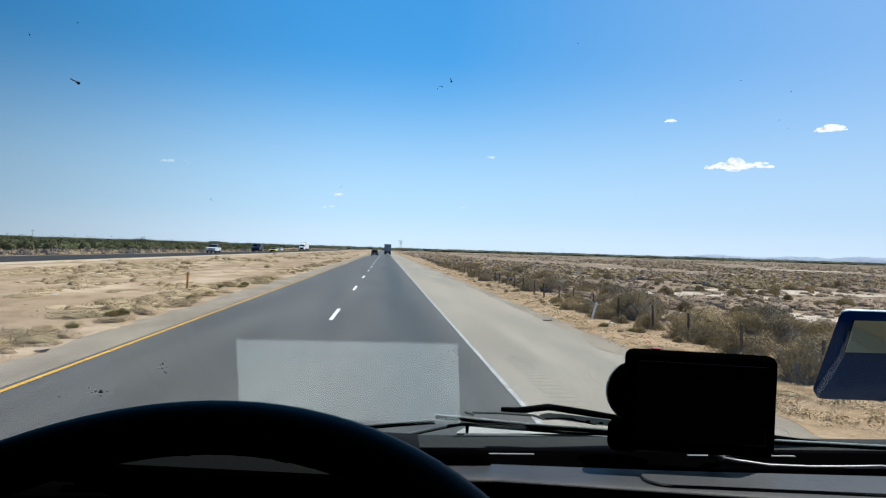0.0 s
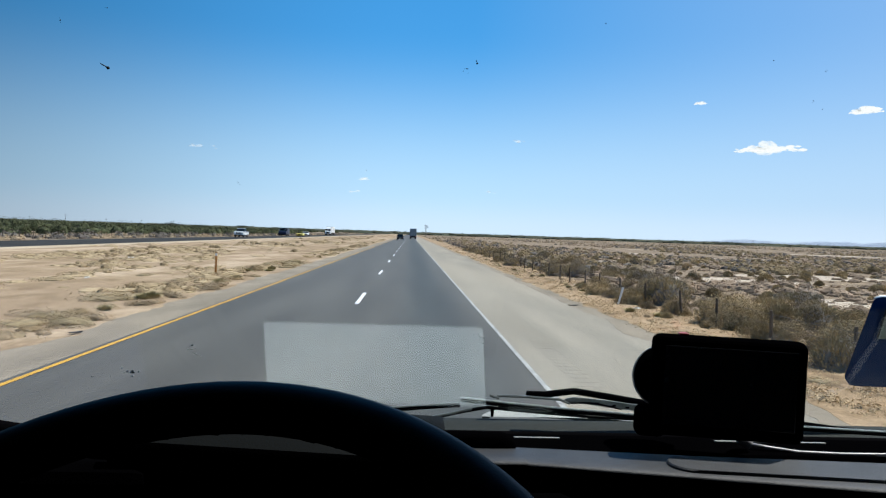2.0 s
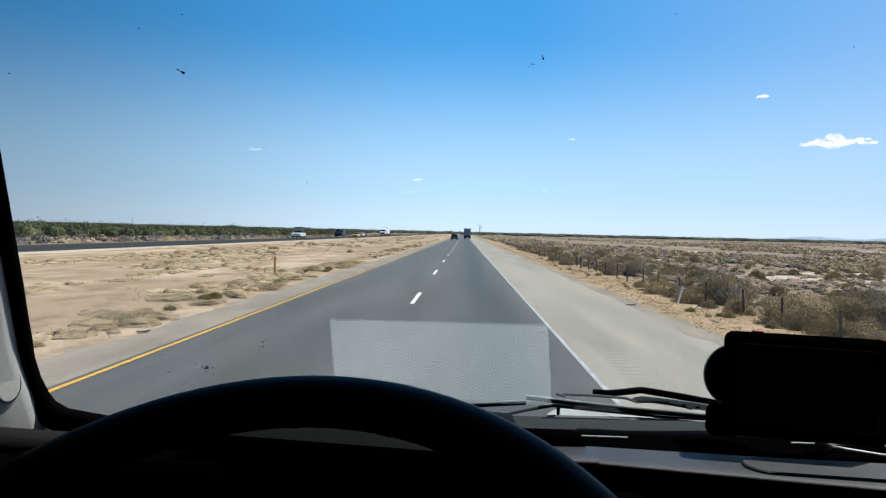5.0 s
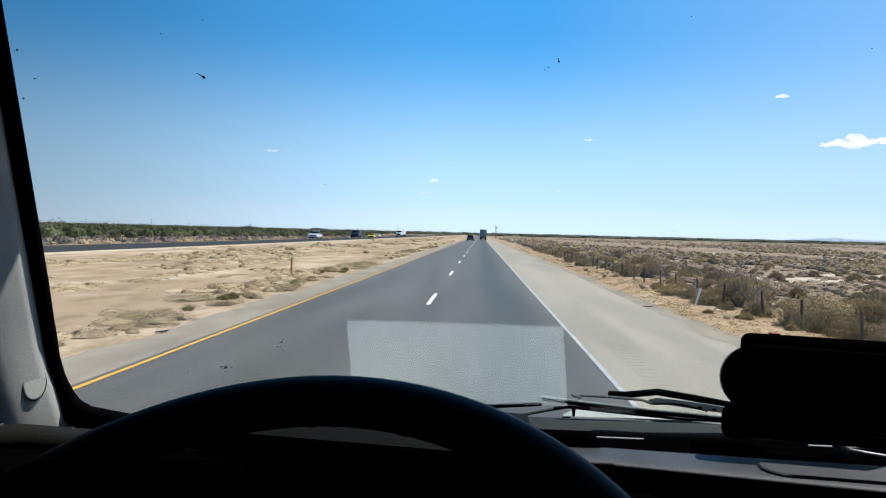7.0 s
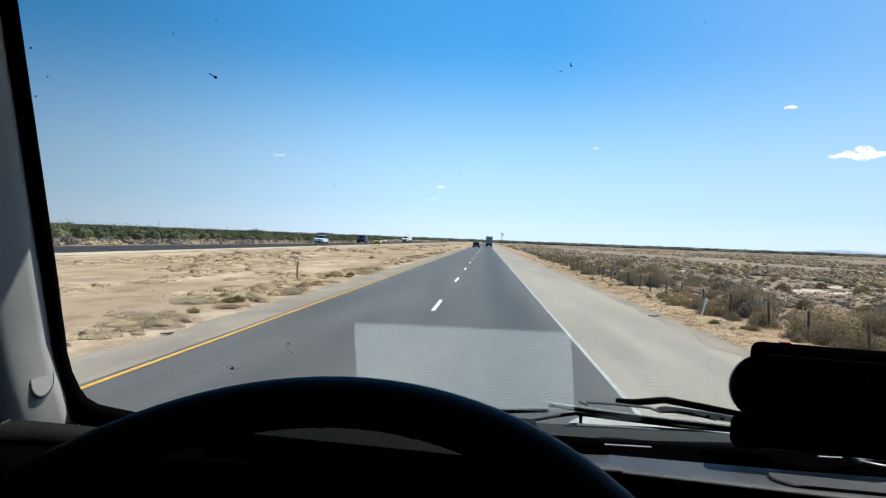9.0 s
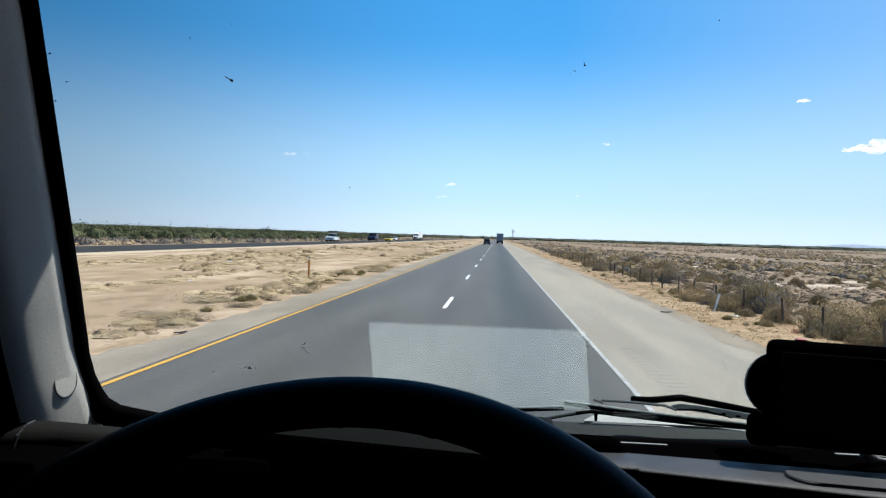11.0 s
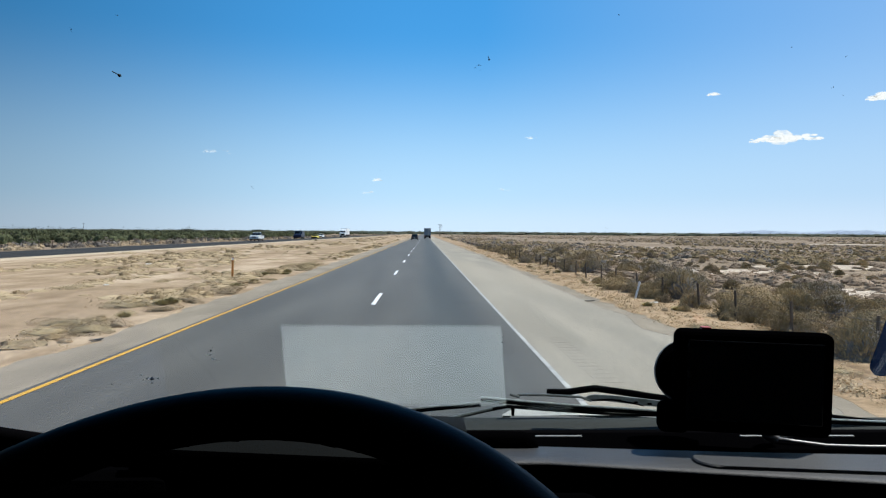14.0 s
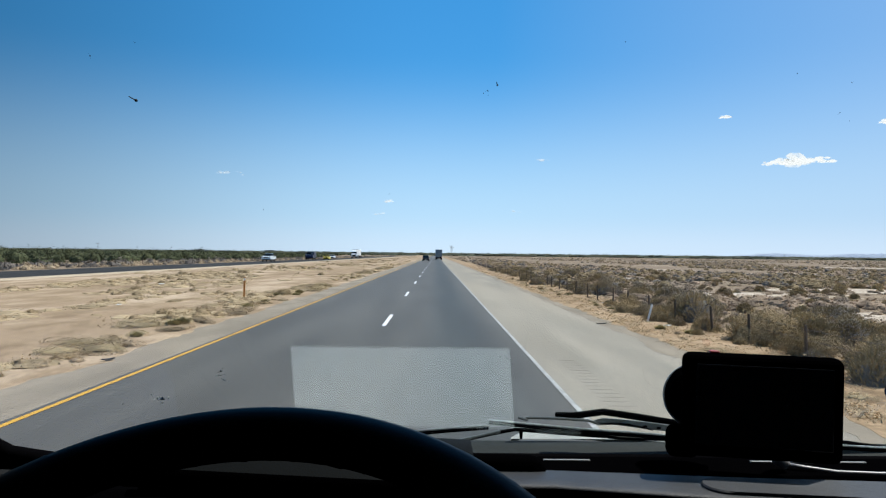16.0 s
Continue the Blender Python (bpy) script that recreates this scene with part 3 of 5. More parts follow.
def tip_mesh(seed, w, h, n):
    """Thin straw-coloured seed heads on a bush's upper side; their tan paints sunlit tops."""
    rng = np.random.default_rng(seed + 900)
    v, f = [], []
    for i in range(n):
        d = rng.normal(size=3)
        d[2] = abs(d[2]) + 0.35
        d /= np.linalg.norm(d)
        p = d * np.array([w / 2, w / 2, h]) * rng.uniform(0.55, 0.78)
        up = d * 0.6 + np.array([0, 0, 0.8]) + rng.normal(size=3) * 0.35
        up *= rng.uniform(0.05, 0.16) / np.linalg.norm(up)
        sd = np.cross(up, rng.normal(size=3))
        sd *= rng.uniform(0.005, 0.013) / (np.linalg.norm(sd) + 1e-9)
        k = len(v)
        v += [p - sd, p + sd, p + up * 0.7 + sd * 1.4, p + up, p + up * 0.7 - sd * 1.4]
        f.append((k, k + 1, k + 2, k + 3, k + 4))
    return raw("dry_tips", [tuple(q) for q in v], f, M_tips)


def bush_kind(seed, w, h, n, size, material, label, category="bush"):
    root = new("bush" if category == "bush" else "grass_tuft")
    tagged(root, label, category, "bushes beside the fence" if category == "bush" else "tufts along the road")
    pieces = [("foliage", bush_mesh(seed, w, h, n, size, material)), ("stems", twig_mesh(seed, w, h))]
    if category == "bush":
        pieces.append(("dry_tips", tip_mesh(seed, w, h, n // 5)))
    for nm, me in pieces:
        o = new(nm, me)
        o.parent = root
    return root


def tuft_kind(seed, w, h, n, material, label):
    rng = np.random.default_rng(seed)
    v, f = [], []
    for i in range(n):
        a, r = rng.random() * math.tau, w * 0.5 * rng.random() ** 0.7
        b = np.array([math.cos(a) * r * 0.55, math.sin(a) * r * 0.55, -0.02])
        tip = np.array([math.cos(a) * r * 1.2, math.sin(a) * r * 1.2, h * rng.uniform(0.4, 1.0) * (1 - 0.35 * r / (w * 0.5))])
        t = 0.006 * rng.uniform(0.6, 1.6)
        sd = np.array([-math.sin(a), math.cos(a), 0]) * t
        mid = (b + tip) / 2 + np.array([0, 0, h * 0.12])
        k = len(v)
        v += [b - sd, b + sd, mid + sd, mid - sd, tip]
        f += [(k, k + 1, k + 2, k + 3), (k + 3, k + 2, k + 4)]
    root = new("grass_tuft", raw("grass_tuft", [tuple(q) for q in v], f, material))
    return tagged(root, label, "grass tuft", "tufts along the road")


rnd = random.Random(7)
BUSH = [
    bush_kind(1, 1.7, 1.05, 8200, 0.034, M_sage, "olive-brown sagebrush on sandy soil"),
    bush_kind(2, 2.2, 1.25, 9400, 0.036, M_sagegrey, "grey-green saltbush with dark shaded side"),
    bush_kind(3, 1.4, 0.8, 6200, 0.032, M_drybush, "dry brown desert bush on sandy soil"),
    bush_kind(4, 1.0, 0.6, 4600, 0.028, M_sage, "small olive desert bush on sandy soil"),
    bush_kind(5, 2.8, 1.35, 11000, 0.040, M_sage, "wide olive-brown saltbush beside the fence"),
    bush_kind(6, 1.5, 0.9, 6200, 0.032, M_sagegrey, "grey twiggy desert bush on sandy soil"),
]


def scatter(kinds, spots):
    used = set()
    for k, x, y, s, z in spots:
        m = pose(x, y, z, 0, 0, rnd.uniform(0, 360))
        ob = kinds[k]
        if k not in used:
            used.add(k)
            ob.matrix_world = m @ Matrix.Diagonal((s, s, s, 1))
        else:
            c = copy_thing(ob, m)
            c.scale = (s * rnd.uniform(0.9, 1.15), s, s * rnd.uniform(0.62, 1.0))


spots = []
y = 10.5
while y < 95:  # the thick row along the fence, with a few gaps
    if noise.noise((y * 0.16, 3.0, 0.0)) > -0.22:
        spots.append((rnd.choice([0, 1, 4, 3, 5, 2]), rnd.uniform(7.35, 8.7), y + rnd.uniform(-0.6, 0.6), rnd.uniform(0.45, 0.85), -0.08))
    spots.append((rnd.choice([0, 1, 4, 0, 5, 2]), rnd.uniform(8.6, 13.0), y + rnd.uniform(-0.8, 0.8), rnd.uniform(0.4, 1.0), -0.08))
    y += 1.05 if y < 34 else 1.5
for _ in range(170):  # the open field behind it
    y = rnd.uniform(15, 85)
    x = rnd.uniform(11.5, 12 + y * 0.75)
    spots.append((rnd.choice([0, 2, 2, 3, 5, 0]), x, y, rnd.uniform(0.35, 0.85), -0.08))
for _ in range(16):  # taller ones close by
    spots.append((rnd.choice([1, 4, 0]), rnd.uniform(8.3, 12.5), rnd.uniform(12.5, 25), rnd.uniform(0.8, 1.05), -0.08))
for _ in range(14):
    spots.append((3, rnd.uniform(6.5, 7.5), rnd.uniform(13, 60), rnd.uniform(0.3, 0.5), -0.06))
scatter(BUSH, spots)

TUFT = [
    bush_kind(21, 0.95, 0.30, 2600, 0.022, M_weed, "low dry brown weed clump beside the road", "grass tuft"),
    tuft_kind(22, 0.8, 0.34, 900, M_greentuft, "greenish grass tuft beside the road"),
    bush_kind(23, 1.6, 0.26, 3400, 0.024, M_tuft, "wide flat dry straw tuft beside the road", "grass tuft"),
    bush_kind(24, 1.2, 0.32, 2800, 0.024, M_sage, "straggling olive weed clump beside the road", "grass tuft"),
]
spots = []
y = 8.0
while y < 110:  # a broken row where the gravel meets the straw
    if noise.noise((y * 0.11, 7.0, 0.0)) > -0.12:
        spots.append((rnd.choice([0, 1, 2, 3, 0, 2]), -6.5 - 1.9 * rnd.random() ** 1.5, y, rnd.uniform(0.35, 1.1), -0.015))
    y += rnd.uniform(0.25, 0.75)
for _ in range(26):
    y = rnd.uniform(14, 90)
    spots.append((rnd.choice([0, 2]), rnd.uniform(-28, -8.0), y, rnd.uniform(0.3, 0.7), -0.015))
for _ in range(60):  # straw clumps on the verge before the fence
    spots.append((rnd.choice([0, 1, 2, 0]), 6.2 + 1.6 * rnd.random(), rnd.uniform(10, 60), rnd.uniform(0.25, 0.6), 0.0))
scatter(TUFT, spots)


def field(name, label, material, n, region, w, h, per, size, seed, category="bushes", core=True):
    """Many plants in one mesh: region gives a random place and a scale."""
    rng = np.random.default_rng(seed)
    base = []
    for i in range(6):
        r6 = np.random.default_rng(seed * 100 + i)
        leaf = cards(r6, per, w / 2, w / 2, h, size, hollow=0.7 if core else 0.3, loose=0.4 if h > 0.08 else 0.1)
        base.append(joined(mound(r6, w / 2, w / 2, h, 4, 10, full=0.6 if h > 0.2 else 0.46), leaf) if core else leaf)
    base = [(np.array(v), np.array(f)) for v, f in base]
    V, Fc, k = [], [], 0
    for i in range(n):
        x, y, s, z = region(rng)
        v, f = base[i % 6]
        a = rng.random() * math.tau
        c, sn = math.cos(a), math.sin(a)
        p = np.stack([x + s * (v[:, 0] * c - v[:, 1] * sn), y + s * (v[:, 0] * sn + v[:, 1] * c), z + s * v[:, 2]], 1)
        V.append(p)
        Fc.append(f + k)
        k += len(v)
    me = raw(name, np.concatenate(V).tolist(), np.concatenate(Fc).tolist(), material)
    return tagged(new(name, me), label, category, kind="stuff")


def far_field(y0, y1, xmin, spread, s0, s1):
    def region(rng):
        for _ in range(5):  # plants gather in belts with bare sand between
            y = y0 * (y1 / y0) ** rng.random()
            x = xmin + rng.random() * (y * spread + 20)
            if noise.noise((x * 0.035, y * 0.016, 5.0)) + 0.5 * noise.noise((x * 0.13, y * 0.06, 8.0)) > -0.08:
                break
        return x, y, rng.uniform(s0, s1), -0.1
    return region


def low_spot(rng):
    y = 13 * (95 / 13) ** rng.random()
    return 8.6 + rng.random() * (6 + y * 0.72), y, rng.uniform(0.4, 1.3), -0.1


field("low_scrub", "low brown dry scrub between the taller bushes", M_drybush, 1300, low_spot, 1.0, 0.3, 90, 0.05, 46)
field("brush_field_olive", "olive and brown desert scrub spreading to the horizon", M_sage, 2900, far_field(45, 1000, 9, 0.8, 0.4, 0.95), 1.9, 0.8, 26, 0.2, 31)
field("brush_field_brown", "brown dry scrub spreading to the horizon", M_drybush, 4600, far_field(30, 1000, 9.5, 0.8, 0.35, 1.0), 1.8, 0.55, 30, 0.16, 32)
field("brush_field_grey", "grey-green scrub spreading to the horizon", M_sagegrey, 1900, far_field(45, 1000, 9, 0.8, 0.4, 0.95), 1.8, 0.75, 26, 0.2, 33)


def drift(x, y, seed):
    belt = 0.16 if -24 < x < -12.5 else -0.22 if x < -8.8 else 0.1
    return belt + 0.8 * noise.noise((x * 0.12, y * 0.05, seed)) + 0.5 * noise.noise((x * 0.33, y * 0.16, seed + 4))


def median_spot(rng):
    for _ in range(12):  # gathered in drifts
        y = 12 * (650 / 12) ** rng.random()
        x = -7.0 - rng.random() * 21
        if drift(x, y, 2.0) > 0.12:
            break
    return x, y, (0.15 + 1.1 * rng.random() ** 2.5) * (1.0 if y < 60 else 1.5), -0.03


field("median_scrub", "low brown tufts gathered in drifts on the median", M_low, 980, median_spot, 0.75, 0.27, 110, 0.035, 34, "grass")


def near_median(rng):
    for _ in range(8):
        y = 9 * (220 / 9) ** rng.random()
        x = -7.2 - 21.5 * rng.random()
        if drift(x, y, 2.0) > 0.10:
            break
    return x, y, rng.uniform(0.4, 1.5), -0.03


def near_field(rng):
    y = 12 * (170 / 12) ** rng.random()
    return 6.2 + rng.random() * (4 + y * 0.75), y, rng.uniform(0.4, 1.4), -0.07


field("median_straw", "flattened dry straw matting the median", M_mat, 1600, near_median, 1.5, 0.17, 120, 0.036, 41, "grass")
def verge_spot(rng):
    y = 8 * (120 / 8) ** rng.random()
    return 5.75 + rng.random() ** 1.3 * 2.6, y, rng.uniform(0.3, 1.2), -0.01


field("verge_straw", "low clumps of pale straw on the verge", M_strawblade, 900, verge_spot, 0.7, 0.13, 90, 0.035, 45, "grass", core=False)
field("field_straw", "flattened dry straw between the bushes", M_mat, 1500, near_field, 1.6, 0.04, 50, 0.08, 42, "grass", core=False)

rng = np.random.default_rng(43)
gv, gf = [], []
for i in range(1300):
    y = 6 + 60 * rng.random() ** 1.7
    x = EDGE_R + 0.12 + rng.normal() * 0.35
    r = rng.uniform(0.004, 0.014)
    k = len(gv)
    for a in range(4):
        gv.append((x + r * math.cos(a * 1.57 + i) * rng.uniform(0.7, 1.3), y + r * math.sin(a * 1.57 + i) * rng.uniform(0.7, 1.3), -0.012))
    gv.append((x, y, r * rng.uniform(0.6, 1.0)))
    gf += [(k + a, k + (a + 1) % 4, k + 4) for a in range(4)]
tagged(new("loose_gravel", raw("loose_gravel", gv, gf, M_shoulder)), "loose grey stones along the shoulder edge", "gravel", kind="stuff")


def far_verge(rng):
    y = 40 * (900 / 40) ** rng.random()
    return -43.5 - rng.random() * 9, y, rng.uniform(0.6, 1.4), -0.1


field("weed_band", "tall brown weeds beyond the opposite carriageway", M_weed, 800, far_verge, 1.5, 0.5, 60, 0.2, 35, "weeds")

field("weed_band_dark", "darker scrub among the weeds beyond the opposite carriageway", M_sagegrey, 420, far_verge, 1.8, 0.85, 40, 0.3, 44, "weeds")


# ---- orchard and horizon ----
def orchard_tree(seed):
    root = thing("orchard_tree", "young dark green orchard tree with bare trunk", "tree", "orchard rows")
    rng = np.random.default_rng(seed)
    bm = bmesh.new()
    tube(bm, [(0, 0, -0.1), (0.03, 0, 0.6), (0.0, 0.02, 1.2)], [0.09, 0.07, 0.05], seg=6)
    for i in range(5):
        a = i * 1.26 + rng.random()
        tube(bm, [(0, 0.02, 1.0), (math.cos(a) * 0.4, math.sin(a) * 0.4, 1.5), (math.cos(a) * 0.8, math.sin(a) * 0.8, 2.1)], [0.04, 0.028, 0.01], seg=5)
    part("trunk", bm, M_bark, root)
    v, f = joined(mound(rng, 1.6, 1.6, 2.1, 5, 12, base=0.55), cards(rng, 900, 1.6, 1.6, 2.1, 0.2, hollow=0.6, base=0.55))
    o = new("crown", raw("crown", [tuple(q) for q in v], f, M_orchard))
    o.parent = root
    return root


TREES = [orchard_tree(s) for s in (51, 52, 53)]
spots = []
for r in range(3):
    for i in range(60):
        spots.append((rnd.randrange(3), -54 - r * 6 + rnd.uniform(-0.5, 0.5), 60 + i * 5.2 + rnd.uniform(-0.5, 0.5), rnd.uniform(0.82, 1.02), -0.08))
scatter(TREES, spots)


def orchard_far(rng):
    y = 40 * (1500 / 40) ** rng.random()
    return -76 - rng.random() * (60 + y * 0.5), y, rng.uniform(0.85, 1.15), 0.4


field("orchard_beyond", "dark green orchard stretching away in rows", M_orchard, 2600, orchard_far, 3.6, 2.5, 56, 0.34, 36, "trees")


def far_trees(rng):
    x = -1500 + 4300 * rng.random()
    return x, rng.uniform(1250, 1600), rng.uniform(0.85, 1.1), -0.2


field("far_tree_line", "low dark tree line on the horizon", M_fartrees, 2600, far_trees, 80, 7.6, 10, 2.0, 37, "trees")


def ridge(name, az0, az1, dist, height, seed, material, label):
    bm = bmesh.new()
    rows = []
    for i in range(61):
        a = radians(az0 + (az1 - az0) * i / 60)
        h = height * math.sin(math.pi * i / 60) ** 0.7 * (0.7 + 0.5 * noise.noise((i * 0.13, seed, 0)) + 0.2 * noise.noise((i * 0.5, seed, 3)))
        rows.append([(math.sin(a) * d, math.cos(a) * d, z) for d, z in ((dist, -5), (dist + 40, h * 0.6), (dist + 110, h), (dist + 400, -5))])
    loft(bm, rows)
    return solid(name, bm, material, label, "hills", kind="structure", smooth=True)


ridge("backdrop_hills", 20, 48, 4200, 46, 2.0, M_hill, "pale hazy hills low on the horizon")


def mound_trees(rng):
    x = rng.normal() * 16
    return -300 + x, 900 + rng.uniform(-10, 10), rng.uniform(0.8, 1.3) * max(0.35, 1 - abs(x) / 34), 0


field("tree_clump", "clump of taller trees behind the orchard", M_fartrees, 60, mound_trees, 9, 7.0, 80, 1.0, 38, "trees")


# ---- fence ----
def fence_post(h):
    root = thing("fence_post", "weathered dark wooden fence post in dry grass", "fence post", "fence posts")
    bm = bmesh.new()
    tube(bm, [(0, 0, -0.3), (0.005, 0, 0.3), (0.012, 0.004, h)], [0.036, 0.034, 0.031], seg=8)
    part("post", bm, M_post, root)
    bm = bmesh.new()
    for z in (0.25, 0.47, 0.7):
        tube(bm, [(0.05 * math.cos(k), 0.05 * math.sin(k), z) for k in (0, 1.05, 2.1, 3.15, 4.2, 5.25)], 0.004, seg=4, closed=True)
    part("wire_tie", bm, M_wire, root)
    return root


fp = fence_post(0.80)
first = True
y = 9.0
while y < 130:
    m = pose(7.75 + rnd.uniform(-0.08, 0.08), y, -0.08, rnd.uniform(-3, 3), rnd.uniform(-4, 4), rnd.uniform(0, 360))
    if first:
        fp.matrix_world, first = m, False
    else:
        copy_thing(fp, m)
    y += rnd.uniform(2.3, 3.0)
bm = bmesh.new()
for z in (0.18, 0.40, 0.62):
    tube(bm, [(7.79, 8 + i * 2.4, z + 0.02 * math.sin(i * 2.1)) for i in range(52)], 0.004, seg=4)
solid("fence_wire", bm, M_wire, "slack rusty fence wires between the posts", "fence wire")

for i in range(70):  # a second fence before the orchard
    c = copy_thing(fp, pose(-44.5 + rnd.uniform(-0.15, 0.15), 42 + i * 3.1 + rnd.uniform(-0.3, 0.3), -0.08, rnd.uniform(-3, 3), rnd.uniform(-4, 4), rnd.uniform(0, 360)))
    c.scale = (1.5, 1.5, rnd.uniform(1.15, 1.4))


def litter(x, y, size, seed):
    """A crumpled scrap of white paper."""
    r = random.Random(seed)
    bm = bmesh.new()
    bmesh.ops.create_grid(bm, x_segments=5, y_segments=4, size=size / 2)
    for v in bm.verts:
        v.co.z = size * 0.22 * r.random()
        v.co.x *= r.uniform(0.75, 1.1)
    bmesh.ops.solidify(bm, geom=list(bm.faces), thickness=0.003)
    ob = solid("paper_scrap", bm, M_paper, "crumpled white paper scrap on the dry verge", "litter", "litter along the verge")
    ob.matrix_world = pose(x, y, 0.012, 0, 0, r.uniform(0, 360))


for i, (x, y, size) in enumerate(((7.3, 11.9, 0.16), (7.05, 21.0, 0.2), (7.6, 31.0, 0.18), (6.8, 44.0, 0.25), (-12.0, 27.0, 0.2), (-17.0, 44.0, 0.3))):
    litter(x, y, size, 300 + i)



def tyre_scrap(x, y, length, turn, seed):
    """A curled strip of tyre tread with torn ends."""
    r = random.Random(seed)
    bm = bmesh.new()
    rows = []
    for i in range(9):
        u = i / 8
        w = 0.055 * (1 - 0.6 * abs(2 * u - 1) ** 3) * r.uniform(0.85, 1.1)
        z = 0.008 + 0.035 * length * abs(2 * u - 1) ** 2.2
        rows.append([(length * (u - 0.5), -w, z), (length * (u - 0.5), -w * 0.9, z + 0.018), (length * (u - 0.5), w * 0.9, z + 0.018), (length * (u - 0.5), w, z), (length * (u - 0.5), -w, z)])
    loft(bm, rows, cap=False)
    ob = solid("tyre_scrap", bm, M_tyre, "torn black tyre tread strip on the hard shoulder", "tyre scrap", "tyre scraps on the shoulder")
    ob.matrix_world = pose(x, y, 0.0, 0, 0, turn)


tyre_scrap(5.2, 21.5, 0.35, 20, 401)
tyre_scrap(-6.1, 13.4, 0.28, 62, 404)

bm = bmesh.new()
tube(bm, [(0, 0, -0.1), (0, 0, 1.0)], 0.045, seg=8, flat=0.3)
dl = thing("delineator_post", "thin brown marker post on the median", "marker post", at=pose(-8.6, 32, -0.05, 3, 2, 0))
part("post", bm, M_orange, dl)
bm = bmesh.new()
box(bm, 0, -0.02, 0.9, 0.08, 0.008, 0.12, 0.002)
part("reflector", bm, M_whitepaint, dl, "pale reflector")
bm = bmesh.new()
tube(bm, [(0, 0, -0.1), (0.05, 0, 0.62)], 0.035, seg=8, flat=0.35)
wl = thing("white_marker", "leaning white marker post beside the fence", "marker post", at=pose(6.9, 22.5, -0.05, 2, 10, 0))
part("post", bm, M_whitepaint, wl)


def utility_pole(h):
    root = thing("utility_pole", "thin wooden utility pole on the horizon", "utility pole", "utility poles")
    bm = bmesh.new()
    tube(bm, [(0, 0, -0.5), (0, 0, h * 0.5), (0, 0, h)], [0.10, 0.085, 0.06], seg=7)
    part("pole", bm, M_bark, root)
    bm = bmesh.new()
    box(bm, 0, 0, h - 0.7, 2.2, 0.12, 0.14, 0.02)
    part("crossarm", bm, M_bark, root)
    for x in (-1.0, -0.4, 0.4, 1.0):
        bm = bmesh.new()
        cyl(bm, (x, 0, h - 0.62), (x, 0, h - 0.36), 0.06, 0.04, 8)
        part("insulator", bm, M_concrete, root)
    return root


up = utility_pole(7.6)
up.matrix_world = pose(8.6, 400, 0)
for x, y in ((10.5, 455), (12, 520), (13, 600), (399, 800), (-230, 480)):
    copy_thing(up, pose(x, y, 0, 0, 0, rnd.uniform(-20, 20)))


# ---- vehicles ----
def wheel(root, x, y, r, w):
    bm = bmesh.new()
    cyl(bm, (x - w / 2, y, r), (x + w / 2, y, r), r, seg=20)
    bmesh.ops.bevel(bm, geom=[e for e in bm.edges if len(e.link_faces) == 2 and abs(e.calc_face_angle(0)) > 1], offset=r * 0.12, segments=2, affect="EDGES")
    t = part("wheel", bm, M_tyre, root, "black tyre with steel rim")
    sgn = 1 if x > 0 else -1
    bm = bmesh.new()
    cyl(bm, (x + sgn * w * 0.3, y, r), (x + sgn * (w / 2 + 0.015), y, r), r * 0.58, seg=14)
    part("rim", bm, M_chrome, t)


